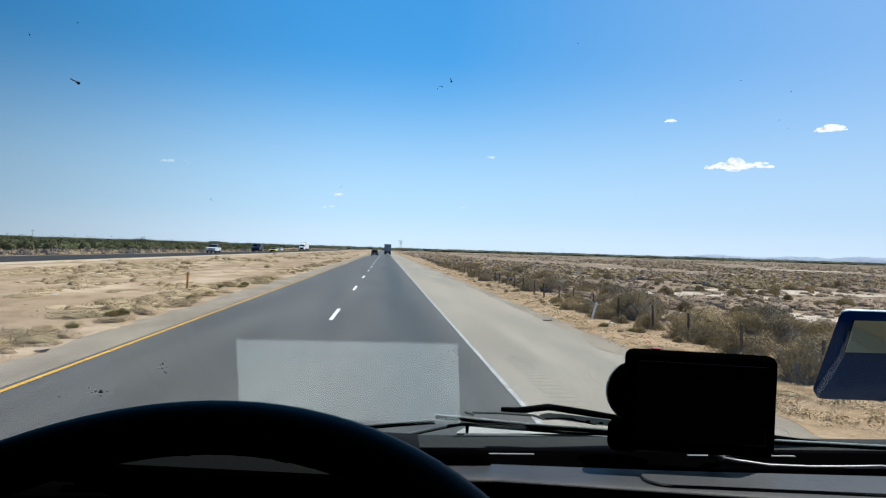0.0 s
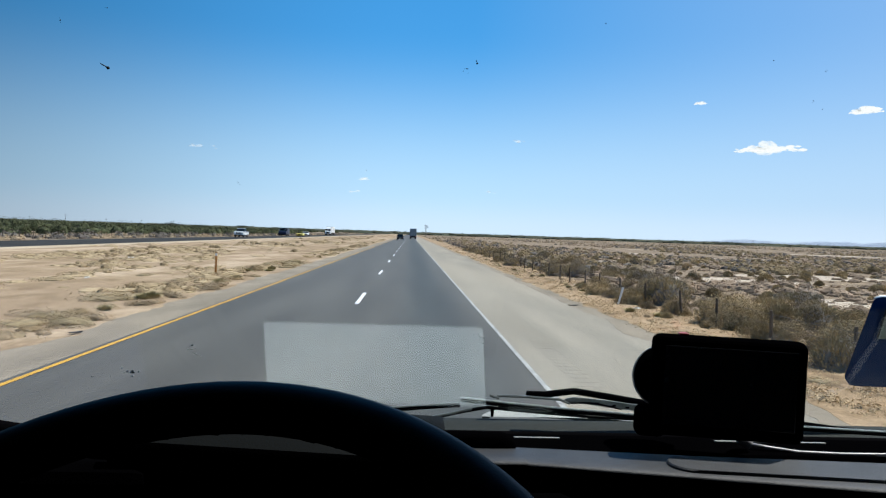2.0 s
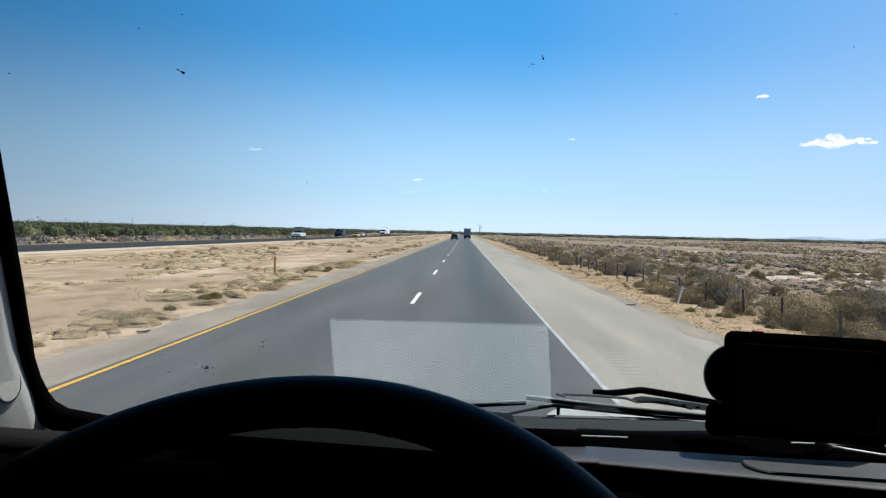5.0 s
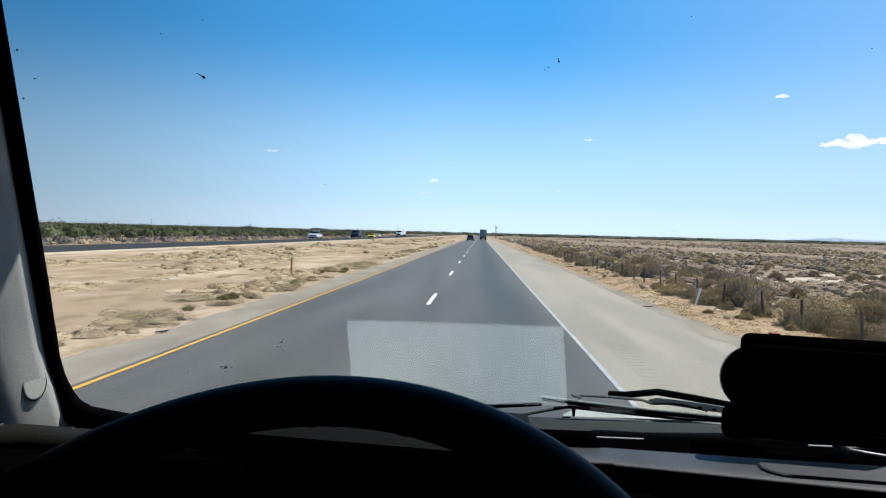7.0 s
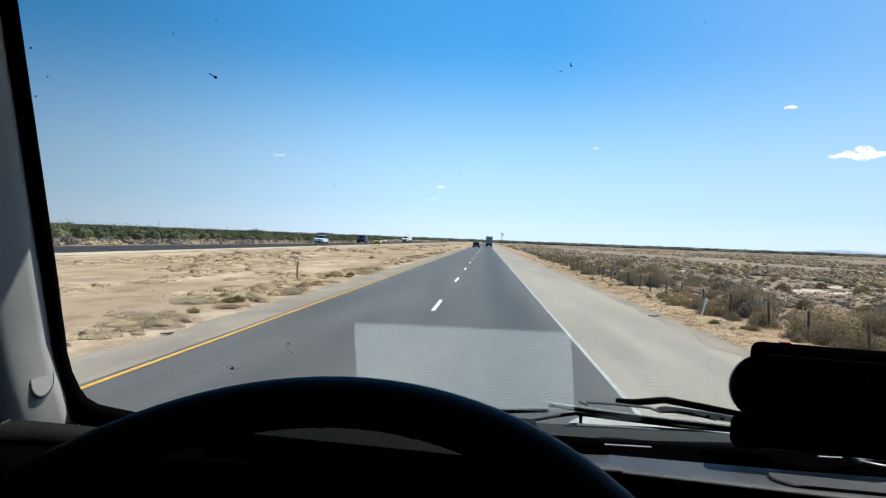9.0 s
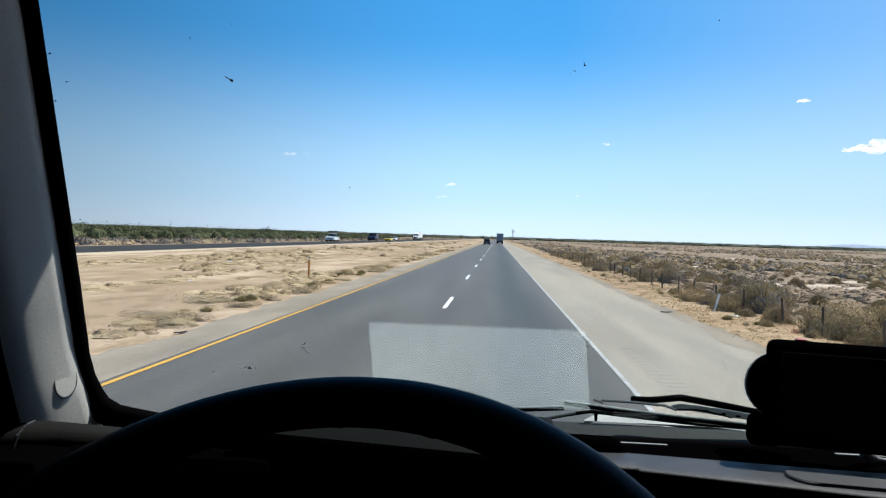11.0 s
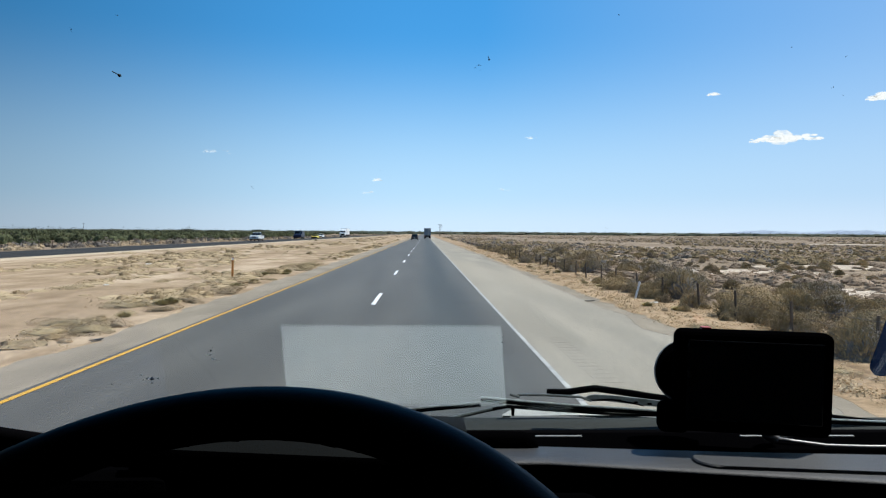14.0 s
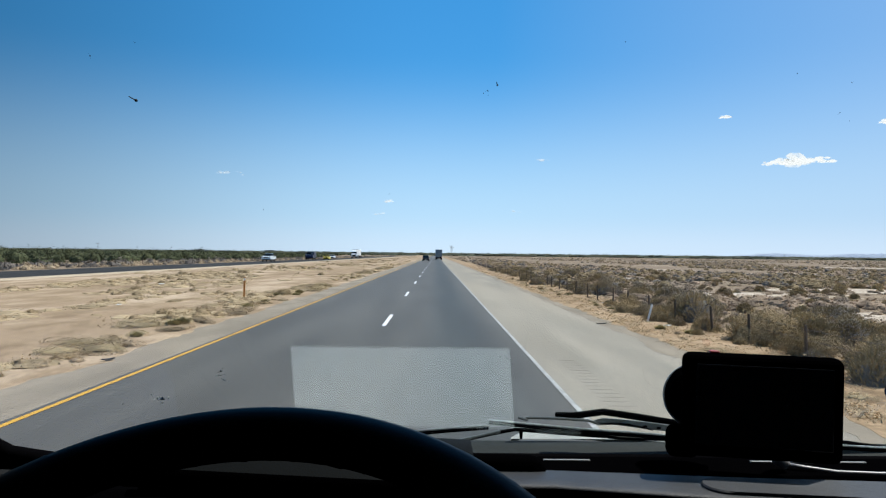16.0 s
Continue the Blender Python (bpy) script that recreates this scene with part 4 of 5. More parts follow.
def car(name, label, paint, at, length, width, height, side, cabin, wheels, r=0.34, lights=M_red, front_lights=True):
    """A road vehicle, its nose towards +y. side: lower body outline; cabin: glasshouse outline (y, z)."""
    root = thing(name, label, "vehicle", at=at)
    w = width / 2
    bm = bmesh.new()
    prism(bm, side, "x", -w, w)
    bmesh.ops.bevel(bm, geom=list(bm.edges), offset=0.06, segments=2, affect="EDGES")
    part("body", bm, paint, root)
    bm = bmesh.new()
    n = len(cabin)
    rows = [[(sx * w * (0.93 if z < cabin[0][1] + 0.1 else 0.80), y, z) for y, z in cabin] for sx in (-1, 1)]
    vs = [[bm.verts.new(p) for p in rw] for rw in rows]
    for i in range(n):
        bm.faces.new((vs[0][i], vs[0][(i + 1) % n], vs[1][(i + 1) % n], vs[1][i]))
    bm.faces.new(vs[0])
    bm.faces.new(vs[1])
    bmesh.ops.bevel(bm, geom=list(bm.edges), offset=0.04, segments=2, affect="EDGES")
    part("cabin", bm, M_carglass, root, "dark tinted windows")
    top = max(z for _, z in cabin)
    tops = [y for y, z in cabin if z > top - 0.06]
    bm = bmesh.new()
    box(bm, 0, (min(tops) + max(tops)) / 2, top + 0.01, width * 0.78, max(tops) - min(tops) + 0.06, 0.07, 0.03)
    part("roof", bm, paint, root)
    for y in wheels:
        for x in (-w + 0.1, w - 0.1):
            wheel(root, x, y, r, 0.24)
    y0, y1 = min(y for y, _ in side), max(y for y, _ in side)
    zt = max(z for _, z in side)
    for x in (-w + 0.16, w - 0.16):
        bm = bmesh.new()
        box(bm, x, y0 - 0.01, zt - 0.22, 0.2, 0.06, 0.2, 0.02)
        part("tail_light", bm, lights, root, "red tail light")
        bm = bmesh.new()
        box(bm, x * 0.92, y1 + 0.0, zt - 0.32, 0.32, 0.08, 0.16, 0.03)
        part("headlight", bm, M_chrome, root, "clear headlight")
    for yy in (y0 - 0.03, y1 + 0.03):
        bm = bmesh.new()
        box(bm, 0, yy, 0.48, width * 0.92, 0.12, 0.2, 0.04)
        part("bumper", bm, M_black, root)
    bm = bmesh.new()
    box(bm, 0, y1 + 0.02, zt - 0.34, width * 0.5, 0.05, 0.22, 0.02)
    part("grille", bm, M_black, root)
    bm = bmesh.new()
    box(bm, 0, y0 - 0.1, 0.62, 0.32, 0.02, 0.15, 0.004)
    part("plate", bm, M_concrete, root, "pale blank plate")
    for x in (-w - 0.07, w + 0.07):
        bm = bmesh.new()
        box(bm, x, cabin[0][0] - 0.35, zt + 0.1, 0.18, 0.1, 0.14, 0.03)
        part("side_mirror", bm, paint, root)
    return root


SUV_SIDE = [(-2.2, 0.35), (2.2, 0.35), (2.25, 0.75), (2.1, 1.0), (0.95, 1.1), (-2.2, 1.12)]
SUV_CAB = [(1.0, 1.05), (0.35, 1.68), (-1.95, 1.72), (-2.17, 1.05)]
PICK_SIDE = [(-2.7, 0.5), (2.7, 0.5), (2.75, 0.95), (2.6, 1.2), (1.1, 1.28), (-2.7, 1.25)]
PICK_CAB = [(1.2, 1.2), (0.55, 1.88), (-0.85, 1.9), (-1.1, 1.2)]
SEDAN_SIDE = [(-2.3, 0.3), (2.3, 0.3), (2.35, 0.6), (2.2, 0.82), (1.0, 0.95), (-2.25, 0.98)]
SEDAN_CAB = [(1.05, 0.9), (0.3, 1.42), (-1.1, 1.44), (-1.9, 0.92)]
car("suv", "dark grey sport utility car driving ahead on the highway", M_darkpaint, pose(-2.85, 207, 0), 4.5, 1.95, 1.75, SUV_SIDE, SUV_CAB, (-1.35, 1.35))
flatbed = car("flatbed_truck", "white truck with dark flat bed and rack on the opposite carriageway", M_whitepaint, pose(-37.4, 158, 0.02, 0, 0, 180), 5.4, 2.0, 1.9, PICK_SIDE, PICK_CAB, (-1.7, 1.7), 0.4)
bm = bmesh.new()
box(bm, 0, -1.75, 1.36, 2.2, 3.3, 0.16, 0.02)
part("flat_bed", bm, M_tyre, flatbed, "dark flat bed")
for y in (-0.25, -1.7, -3.2):
    bm = bmesh.new()
    tube(bm, [(-1.0, y, 1.4), (-1.0, y, 2.45), (1.0, y, 2.45), (1.0, y, 1.4)], 0.05, seg=6)
    part("rack_hoop", bm, M_tyre, flatbed, "dark steel hoop")
bm = bmesh.new()
box(bm, 0, -1.0, 2.52, 1.9, 1.9, 0.12, 0.02)
part("rack_deck", bm, M_tyre, flatbed, "dark rack deck")
car("car", "white saloon car on the opposite carriageway", M_whitepaint, pose(-38.5, 262, 0.02, 0, 0, 180), 4.6, 1.85, 1.45, SEDAN_SIDE, SEDAN_CAB, (-1.4, 1.4))
car("yellow_car", "bright yellow saloon car on the opposite carriageway", M_yellowpaint, pose(-34.0, 220, 0.02, 0, 0, 180), 4.6, 1.85, 1.45, SEDAN_SIDE, SEDAN_CAB, (-1.4, 1.4))

TOW_SIDE = [(-3.1, 0.55), (3.0, 0.55), (3.1, 1.05), (2.9, 1.45), (1.5, 1.55), (0.9, 1.6), (0.8, 2.25), (-3.1, 2.3)]
TOW_CAB = [(1.6, 1.5), (1.0, 2.35), (-0.3, 2.4), (-0.6, 1.5)]
car("covered_pickup", "dark blue pickup truck with a covered bed on the opposite carriageway", M_navypaint, pose(-38.0, 214, 0.02, 0, 0, 180), 6.2, 2.3, 2.4, TOW_SIDE, TOW_CAB, (-2.0, 2.0), 0.45)


def lorry(at, label, box_mat, cab_mat, facing_away):
    """A tractor unit with a box trailer, its nose towards +y."""
    root = thing("lorry", label, "lorry", at=at)
    bm = bmesh.new()
    box(bm, 0, -6.5, 2.55, 2.55, 13.2, 2.75, 0.05)
    tr = part("trailer", bm, box_mat, root)
    for x in (-0.62, 0.62):
        bm = bmesh.new()
        box(bm, x, -13.13, 2.5, 1.18, 0.04, 2.55, 0.01)
        d = part("trailer_door", bm, box_mat, tr)
        bm = bmesh.new()
        cyl(bm, (x * 0.6, -13.18, 1.3), (x * 0.6, -13.18, 3.7), 0.025, seg=8)
    bm2 = bm
    part("lock_rod", bm2, M_chrome, tr)
    bm = bmesh.new()
    box(bm, 0, -13.1, 0.62, 2.3, 0.14, 0.16, 0.02)
    part("underrun_bar", bm, M_black, root)
    for x in (-1.05, 1.05):
        bm = bmesh.new()
        box(bm, x, -13.14, 1.02, 0.3, 0.06, 0.14, 0.02)
        part("tail_light", bm, M_red, root, "red tail light")
        bm = bmesh.new()
        box(bm, x * 0.8, -12.6, 0.55, 0.6, 0.02, 0.7, 0.005)
        part("mudflap", bm, M_black, root)
    bm = bmesh.new()
    box(bm, 0, -6.0, 1.05, 1.0, 12.6, 0.25, 0.03)
    part("chassis", bm, M_black, root)
    bm = bmesh.new()
    prism(bm, [(0.6, 0.7), (4.6, 0.7), (4.7, 1.7), (3.0, 1.95), (2.4, 2.85), (1.4, 3.6), (0.6, 3.7)], "x", -1.2, 1.2)
    bmesh.ops.bevel(bm, geom=list(bm.edges), offset=0.1, segments=2, affect="EDGES")
    cabp = part("cab", bm, cab_mat, root)
    bm = bmesh.new()
    prism(bm, [(2.45, 2.78), (3.02, 2.02), (3.08, 2.06), (2.52, 2.84)], "x", -1.05, 1.05)
    part("windscreen", bm, M_carglass, cabp)
    bm = bmesh.new()
    box(bm, 0, 4.72, 1.2, 1.3, 0.06, 0.7, 0.03)
    part("grille", bm, M_black, cabp)
    for y in (-12.0, -10.8, 0.2, 1.3, 3.8):
        for x in (-1.05, 1.05):
            wheel(root, x, y, 0.5, 0.35)
    return root


lorry(pose(1.15, 278, 0), "slate-blue box lorry driving ahead on the highway", M_trailer, M_bluepaint, True)
lorry(pose(-36.5, 318, 0.02, 0, 0, 180), "white lorry with a box trailer on the opposite carriageway", M_whitepaint, M_whitepaint, False)


# ---- clouds ----
def cloud(az, el, width, height, seed, material, label, dist=4000, puffs=64):
    rng = np.random.default_rng(seed)
    bm = bmesh.new()
    a, e = radians(az), radians(el)
    size, tall = dist * radians(width), dist * radians(height)
    for i in range(puffs):
        u = rng.uniform(-1, 1)
        r = tall * rng.uniform(0.08, 0.42) * (1.05 - abs(u) * 0.75)
        out = bmesh.ops.create_icosphere(bm, subdivisions=2, radius=r)
        for v in out["verts"]:
            v.co += v.normal * r * 0.35 * noise.noise(v.co * (3.0 / r) + Vector((seed, i, 0)))
        off = Vector((u * size * 0.5, rng.normal() * tall * 0.4, (rng.random() ** 1.5) * tall * 0.8 * (1 - u * u * 0.8)))
        bmesh.ops.transform(bm, matrix=Matrix.Translation(off) @ Matrix.Diagonal((2.2, 1.4, 0.75, 1)), verts=out["verts"])
    ob = solid("cloud", bm, material, label, "cloud", "clouds", smooth=True)
    ob.matrix_world = pose(dist * math.sin(a) * math.cos(e), dist * math.cos(a) * math.cos(e), EYE + dist * math.sin(e), 0, 0, -az)


cloud(27.45, 6.9, 4.7, 0.7, 61, M_cloud, "flat-bottomed white fair-weather cloud")
cloud(22.4, 10.5, 0.9, 0.22, 62, M_cloud, "tiny white cloud scrap")
cloud(33.4, 9.4, 2.0, 0.5, 63, M_cloud, "flat white cloud low in the sky")
for az, el, w, h, sd in ((8.5, 7.65, 1.1, 0.25, 64), (-16.4, 6.1, 2.0, 0.4, 65), (-3.9, 4.2, 0.8, 0.3, 66), (-4.6, 3.2, 0.9, 0.3, 67), (6.3, 3.5, 1.1, 0.2, 68)):
    cloud(az, el, w, h, sd, M_wisp, "faint wispy cloud scrap", puffs=9)


# ---- the cab that the camera rides in ----
cab = thing("truck_cab", "dark truck cab interior with blue bonnet and mirror", "truck cab", at=pose(0, 0, EYE))
RAKE = 0.364


def glass_y(x, z):
    return 0.87 - (z + 0.235) * RAKE


def dash_z(x):
    k = min(1.0, max(0.0, (-0.235 - x) / 0.035))
    return -0.236 + 0.056 * k * k * (3 - 2 * k)


# windscreen: an outer and an inner face
bm = bmesh.new()
gx = [-0.52, -0.2, 0.1, 0.4, 0.7, 1.0, 1.45]
gz = [-0.26 + 0.08 * i for i in range(9)]
for off in (0.0, 0.003):
    loft(bm, [[(x, glass_y(x, z) + off, z) for x in gx] for z in gz])
pane = part("windscreen", bm, M_glass, cab, "clear glass with dried insect marks", smooth=True)
pane.visible_shadow = False

# dashboard top: from the foot of the glass towards the driver, then down
bm = bmesh.new()
rows = []
for i in range(60):
    x = -0.75 + 2.35 * i / 59
    zz = dash_z(x)
    fy = 0.750 - 0.19 * max(0.0, x - 0.2) if x > 0.2 else 0.750
    far = 0.803 - 0.1 * max(0.0, x - 0.2)
    if x < -0.05:
        fy, far = 0.750 - 0.26 * min(1.0, (-0.05 - x) / 0.21), 0.803 - 0.26 * min(1.0, (-0.05 - x) / 0.21)
    back = glass_y(x, zz) + 0.004 if x > -0.1 else 0.86 - 0.2 * min(1.0, (-0.1 - x) / 0.2)
    rows.append([(x, y, z) for y, z in (
        (back, zz - 0.02), (back, zz - 0.006), (back - 0.03, zz - 0.012), (far + 0.012, zz - 0.012), (far + 0.006, zz - 0.002), (far, zz + 0.006),
        (fy + 0.006, zz + 0.006), (fy + 0.002, zz + 0.005), (fy, zz + 0.002), (fy + 0.004, zz - 0.002), (fy + 0.03, zz - 0.04), (fy + 0.03, zz - 0.35), (fy + 0.03, zz - 0.75))])
# left part of the dash gets near-black in place of shade
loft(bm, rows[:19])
dash = part("dashboard", bm, M_black, cab, "grained plastic with shade in its near-black colour", smooth=True)
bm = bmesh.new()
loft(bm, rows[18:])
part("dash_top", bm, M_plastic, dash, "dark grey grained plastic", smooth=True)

bm = bmesh.new()  # defroster ledge at the foot of the glass, its shade put into near-black
rows = []
for i in range(50):
    x = -0.28 + 1.7 * i / 49
    zz = dash_z(x)
    yy = glass_y(x, zz) if x > -0.1 else 0.86 - 0.2 * min(1.0, (-0.1 - x) / 0.2)
    rows.append([(x, yy - 0.004, zz + 0.004), (x, yy - 0.03, zz + 0.006), (x, max(yy - 0.07, 0.812 - 0.1 * max(0.0, x - 0.2)) if x > -0.05 else yy - 0.05, zz + 0.002), (x, max(yy - 0.076, 0.806 - 0.1 * max(0.0, x - 0.2)) if x > -0.05 else yy - 0.056, zz - 0.006)])
loft(bm, rows)
part("defroster_ledge", bm, M_black, dash)
for x0, x1 in ((0.232, 0.288), (0.48, 0.62), (0.75, 0.95)):
    bm = bmesh.new()
    box(bm, (x0 + x1) / 2, 0.838, -0.2295, x1 - x0, 0.004, 0.002, 0.0006)
    part("vent_slot", bm, M_lip, dash, "pale lip of a defroster slot")

bm = bmesh.new()  # lid on the dashboard top with its rounded end
pts = []
for k in range(13):
    a = math.pi / 2 + math.pi * k / 12
    pts.append((0.414 + 0.026 * math.cos(a), 0.746 + 0.025 * math.sin(a)))
pts += [(0.95, 0.655), (0.95, 0.735)]
prism(bm, pts, "z", -0.231, -0.2265)
bmesh.ops.bevel(bm, geom=[e for e in bm.edges], offset=0.0015, segments=1, affect="EDGES")
part("dash_lid", bm, M_plastic, dash)

bm, bm2 = bmesh.new(), bmesh.new()  # instrument binnacle: cowl, and its face with shade put into near-black
top_rows, face_rows = [], []
for i in range(25):
    u = -1 + 2 * i / 24
    x = 0.0 + 0.135 * u
    d = 0.006 * u
    top_rows.append([(x, 0.715, -0.19 - d), (x, 0.690, -0.166 - d), (x, 0.655, -0.152 - d), (x, 0.610, -0.150 - d), (x, 0.582, -0.156 - d), (x, 0.564, -0.1645 - d)])
    face_rows.append([(x, 0.564, -0.1645 - d), (x, 0.561, -0.169 - d), (x, 0.562, -0.185 - d), (x, 0.580, -0.34)])
loft(bm, top_rows)
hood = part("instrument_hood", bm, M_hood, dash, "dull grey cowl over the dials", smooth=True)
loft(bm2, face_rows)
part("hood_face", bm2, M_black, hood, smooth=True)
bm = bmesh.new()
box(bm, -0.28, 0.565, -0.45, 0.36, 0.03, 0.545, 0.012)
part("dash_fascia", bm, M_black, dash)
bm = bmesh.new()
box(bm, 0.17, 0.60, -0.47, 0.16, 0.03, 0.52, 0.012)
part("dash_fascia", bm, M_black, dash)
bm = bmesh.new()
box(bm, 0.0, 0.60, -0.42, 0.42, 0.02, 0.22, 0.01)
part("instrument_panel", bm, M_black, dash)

# wing added only to hide the paper sheet from the camera
bm = bmesh.new()
rows = []
for x, z in ((0.060, -0.187), (0.12, -0.1845), (0.165, -0.184), (0.198, -0.1845), (0.206, -0.187), (0.211, -0.193), (0.213, -0.202), (0.214, -0.209)):
    rows.append([(x, 0.706, -0.211), (x, 0.705, z - 0.003), (x, 0.700, z), (x, 0.692, z - 0.001), (x, 0.688, z - 0.004), (x, 0.687, -0.211)])
loft(bm, rows)
part("screening_wing", bm, M_black, dash, smooth=True)
bm = bmesh.new()  # ledge set on the camera's sight lines to continue the dash top past the wing
loft(bm, [[(x, 0.689, -0.207), (x, 0.689, -0.1972), (x, 0.660, -0.1972), (x, 0.650, -0.1977), (x, 0.646, -0.1995), (x, 0.647, -0.203), (x, 0.655, -0.207)] for x in (0.148, 0.170, 0.190, 0.2165)])
part("dash_ledge", bm, M_plastic, dash, smooth=True)

# steering wheel
WC, WR, WB, WRO = Vector((-0.0339, 0.2894, -0.2468)), 0.2468, 0.5646, 0.113
wu = Vector((math.cos(WRO), 0, math.sin(WRO)))
ww = Vector((-math.sin(WRO) * math.sin(WB), math.cos(WB), math.sin(WB) * math.cos(WRO)))
wn_axis = wu.cross(ww).normalized()


def rim_pt(a, r=WR, lift=0.0):
    return WC + r * (math.cos(a) * wu + math.sin(a) * ww) + lift * wn_axis


bm = bmesh.new()
tube(bm, [rim_pt(k * math.tau / 96) for k in range(96)], 0.0185, seg=16, closed=True)
sw = part("steering_wheel", bm, M_leather, cab, "black leather rim", smooth=True)
bm = bmesh.new()
for k in range(84):  # raised grips under the inner side of the rim
    a = k * math.tau / 84
    r = 0.0014 + 0.0007 * math.sin(k * 2.3) * math.sin(k * 0.7)
    p, q = rim_pt(a, WR - 0.0142, -0.0112), rim_pt(a + 0.06, WR - 0.0178, -0.001)
    tube(bm, [p, (p + q) / 2 - wn_axis * 0.0006, q], [r * 0.6, r, r * 0.6], seg=6)
part("rim_grip", bm, M_rubber, sw, "moulded black grip", smooth=True)
bm = bmesh.new()
cyl(bm, WC - wn_axis * 0.06, WC - wn_axis * 0.015, 0.085, 0.075, 28)
bmesh.ops.bevel(bm, geom=list(bm.edges), offset=0.006, segments=2, affect="EDGES")
part("hub", bm, M_black, sw)
for a in (math.pi, 0.0, -math.pi / 2 - 0.5, -math.pi / 2 + 0.5):
    bm = bmesh.new()
    tube(bm, [rim_pt(a, 0.06, -0.035), rim_pt(a, 0.13, -0.02), rim_pt(a, WR, 0.0)], [0.018, 0.014, 0.012], seg=8)
    part("spoke", bm, M_black, sw, smooth=True)
bm = bmesh.new()
cyl(bm, WC - wn_axis * 0.06, Vector((0.0, 0.57, -0.46)), 0.045, 0.06, 20)
part("steering_column", bm, M_black, cab)

# left windscreen pillar: rubber seal, grey trim, cap narrowed to fit the view
def edge(z):
    return Vector((-0.2875 + max(0.0, z + 0.1) * 0.05, 0.600 - (z + 0.16) * RAKE, z))


bm = bmesh.new()
line = [edge(z) + Vector((-0.0022, 0.012, 0)) for z in (0.5, 0.4, 0.3, 0.2, 0.1, 0.0, -0.04)] + [Vector(p) for p in ((-0.2892, 0.581, -0.075), (-0.2897, 0.5859, -0.0883), (-0.2900, 0.5906, -0.1068), (-0.2887, 0.5979, -0.1266), (-0.2844, 0.6037, -0.1426), (-0.2785, 0.6077, -0.1536), (-0.2663, 0.6106, -0.1615), (-0.2446, 0.6125, -0.1655), (-0.215, 0.63, -0.178), (-0.19, 0.67, -0.200), (-0.14, 0.74, -0.225), (-0.08, 0.80, -0.238), (0.0, 0.852, -0.2395), (0.1, 0.864, -0.2385), (0.4, 0.866, -0.2385), (1.4, 0.866, -0.2385))]
tube(bm, line, [0.0070] * 15 + [0.009] * 8, seg=12)
tube(bm, [Vector(p) + Vector((-0.0055, -0.001, -0.008)) for p in ((-0.2897, 0.590, -0.100), (-0.2887, 0.5979, -0.1266), (-0.2844, 0.6037, -0.1426), (-0.2785, 0.6077, -0.1536), (-0.2663, 0.6106, -0.1615), (-0.2446, 0.6125, -0.1655))], [0.002, 0.005, 0.007, 0.007, 0.007, 0.007], seg=10)
part("windscreen_seal", bm, M_rubber, cab, "black rubber seal", smooth=True)

bm = bmesh.new()
rows = []
for i in range(25):
    z = -0.185 + 0.7 * i / 24
    e = edge(z)
    flare = 0.13 * max(0.0, -0.105 - z)
    rows.append([e + Vector(d) for d in ((-0.0035 + flare, 0.016, 0), (-0.0040 + flare, -0.004, 0), (-0.0062 + flare * 0.8, -0.010, 0), (-0.0094 + flare * 0.6, -0.018, 0), (-0.0150 + flare * 0.3, -0.032, 0), (-0.0215, -0.043, 0), (-0.032, -0.050, 0))])
loft(bm, rows)
door_rows = [[r[-2] + Vector(d) for d in ((-0.003, 0.002, 0), (-0.008, -0.004, 0), (-0.020, -0.030, 0), (-0.035, -0.055, 0), (-0.10, -0.075, 0))] for r in rows]
pillar = part("pillar_trim", bm, M_trim, cab, "light grey grained plastic", smooth=True)
bm = bmesh.new()
loft(bm, door_rows)
part("door_frame", bm, M_black, cab, smooth=True)
cap_c = edge(-0.127) + Vector((-0.0060, -0.0143, 0))
cap_n = Vector((0.906, -0.424, 0.0)).normalized()
cap_u = Vector((0.424, 0.906, 0)).normalized() * 0.7
cap_w = cap_n.cross(cap_u).normalized()
bm = bmesh.new()
rows = []
for h, r in ((-0.004, 0.0145), (-0.0001, 0.0143), (0.0003, 0.0132), (0.0004, 0.006)):
    rows.append([cap_c + cap_n * h + r * (math.cos(t) * cap_u + math.sin(t) * cap_w) for t in [k * math.tau / 28 for k in range(29)]])
loft(bm, rows)
bm.faces.new(bm.verts[-29:-1])
cp = part("trim_cap", bm, M_trim, pillar, "grey screw cover narrowed to fit the view", smooth=False)
bm = bmesh.new()
tube(bm, [cap_c + cap_n * 0.0002 + 0.0148 * (math.cos(t) * cap_u + math.sin(t) * cap_w) for t in [k * math.tau / 28 for k in range(28)]], 0.0003, seg=5, closed=True)
part("cap_joint", bm, M_rubber, cp)

bm = bmesh.new()  # dark side panel and door frame left of the driver
rows = []
for y in (0.47, 0.40, 0.2, 0.0, -0.5, -1.1):
    rows.append([(-0.372 - 0.25 * min(1.0, (0.47 - y) * 2.0), y, z) for z in (-1.3, -0.5, -0.2, 0.0, 0.3, 0.55)])
loft(bm, rows)
part("door_panel", bm, M_black, cab)
bm = bmesh.new()
tube(bm, [(-0.365, 0.50, -0.145), (-0.362, 0.485, -0.125), (-0.362, 0.478, -0.11), (-0.366, 0.474, -0.100)], [0.016, 0.017, 0.014, 0.008], seg=10)
part("grab_handle", bm, M_black, cab, smooth=True)
bm = bmesh.new()
tube(bm, [(-0.40, 0.535, -0.176), (-0.34, 0.548, -0.171), (-0.29, 0.568, -0.174), (-0.22, 0.60, -0.184)], [0.018, 0.017, 0.013, 0.010], seg=12)
part("dash_end", bm, M_dashend, dash, "dull dark grey end of the dashboard", smooth=True)
bm = bmesh.new()
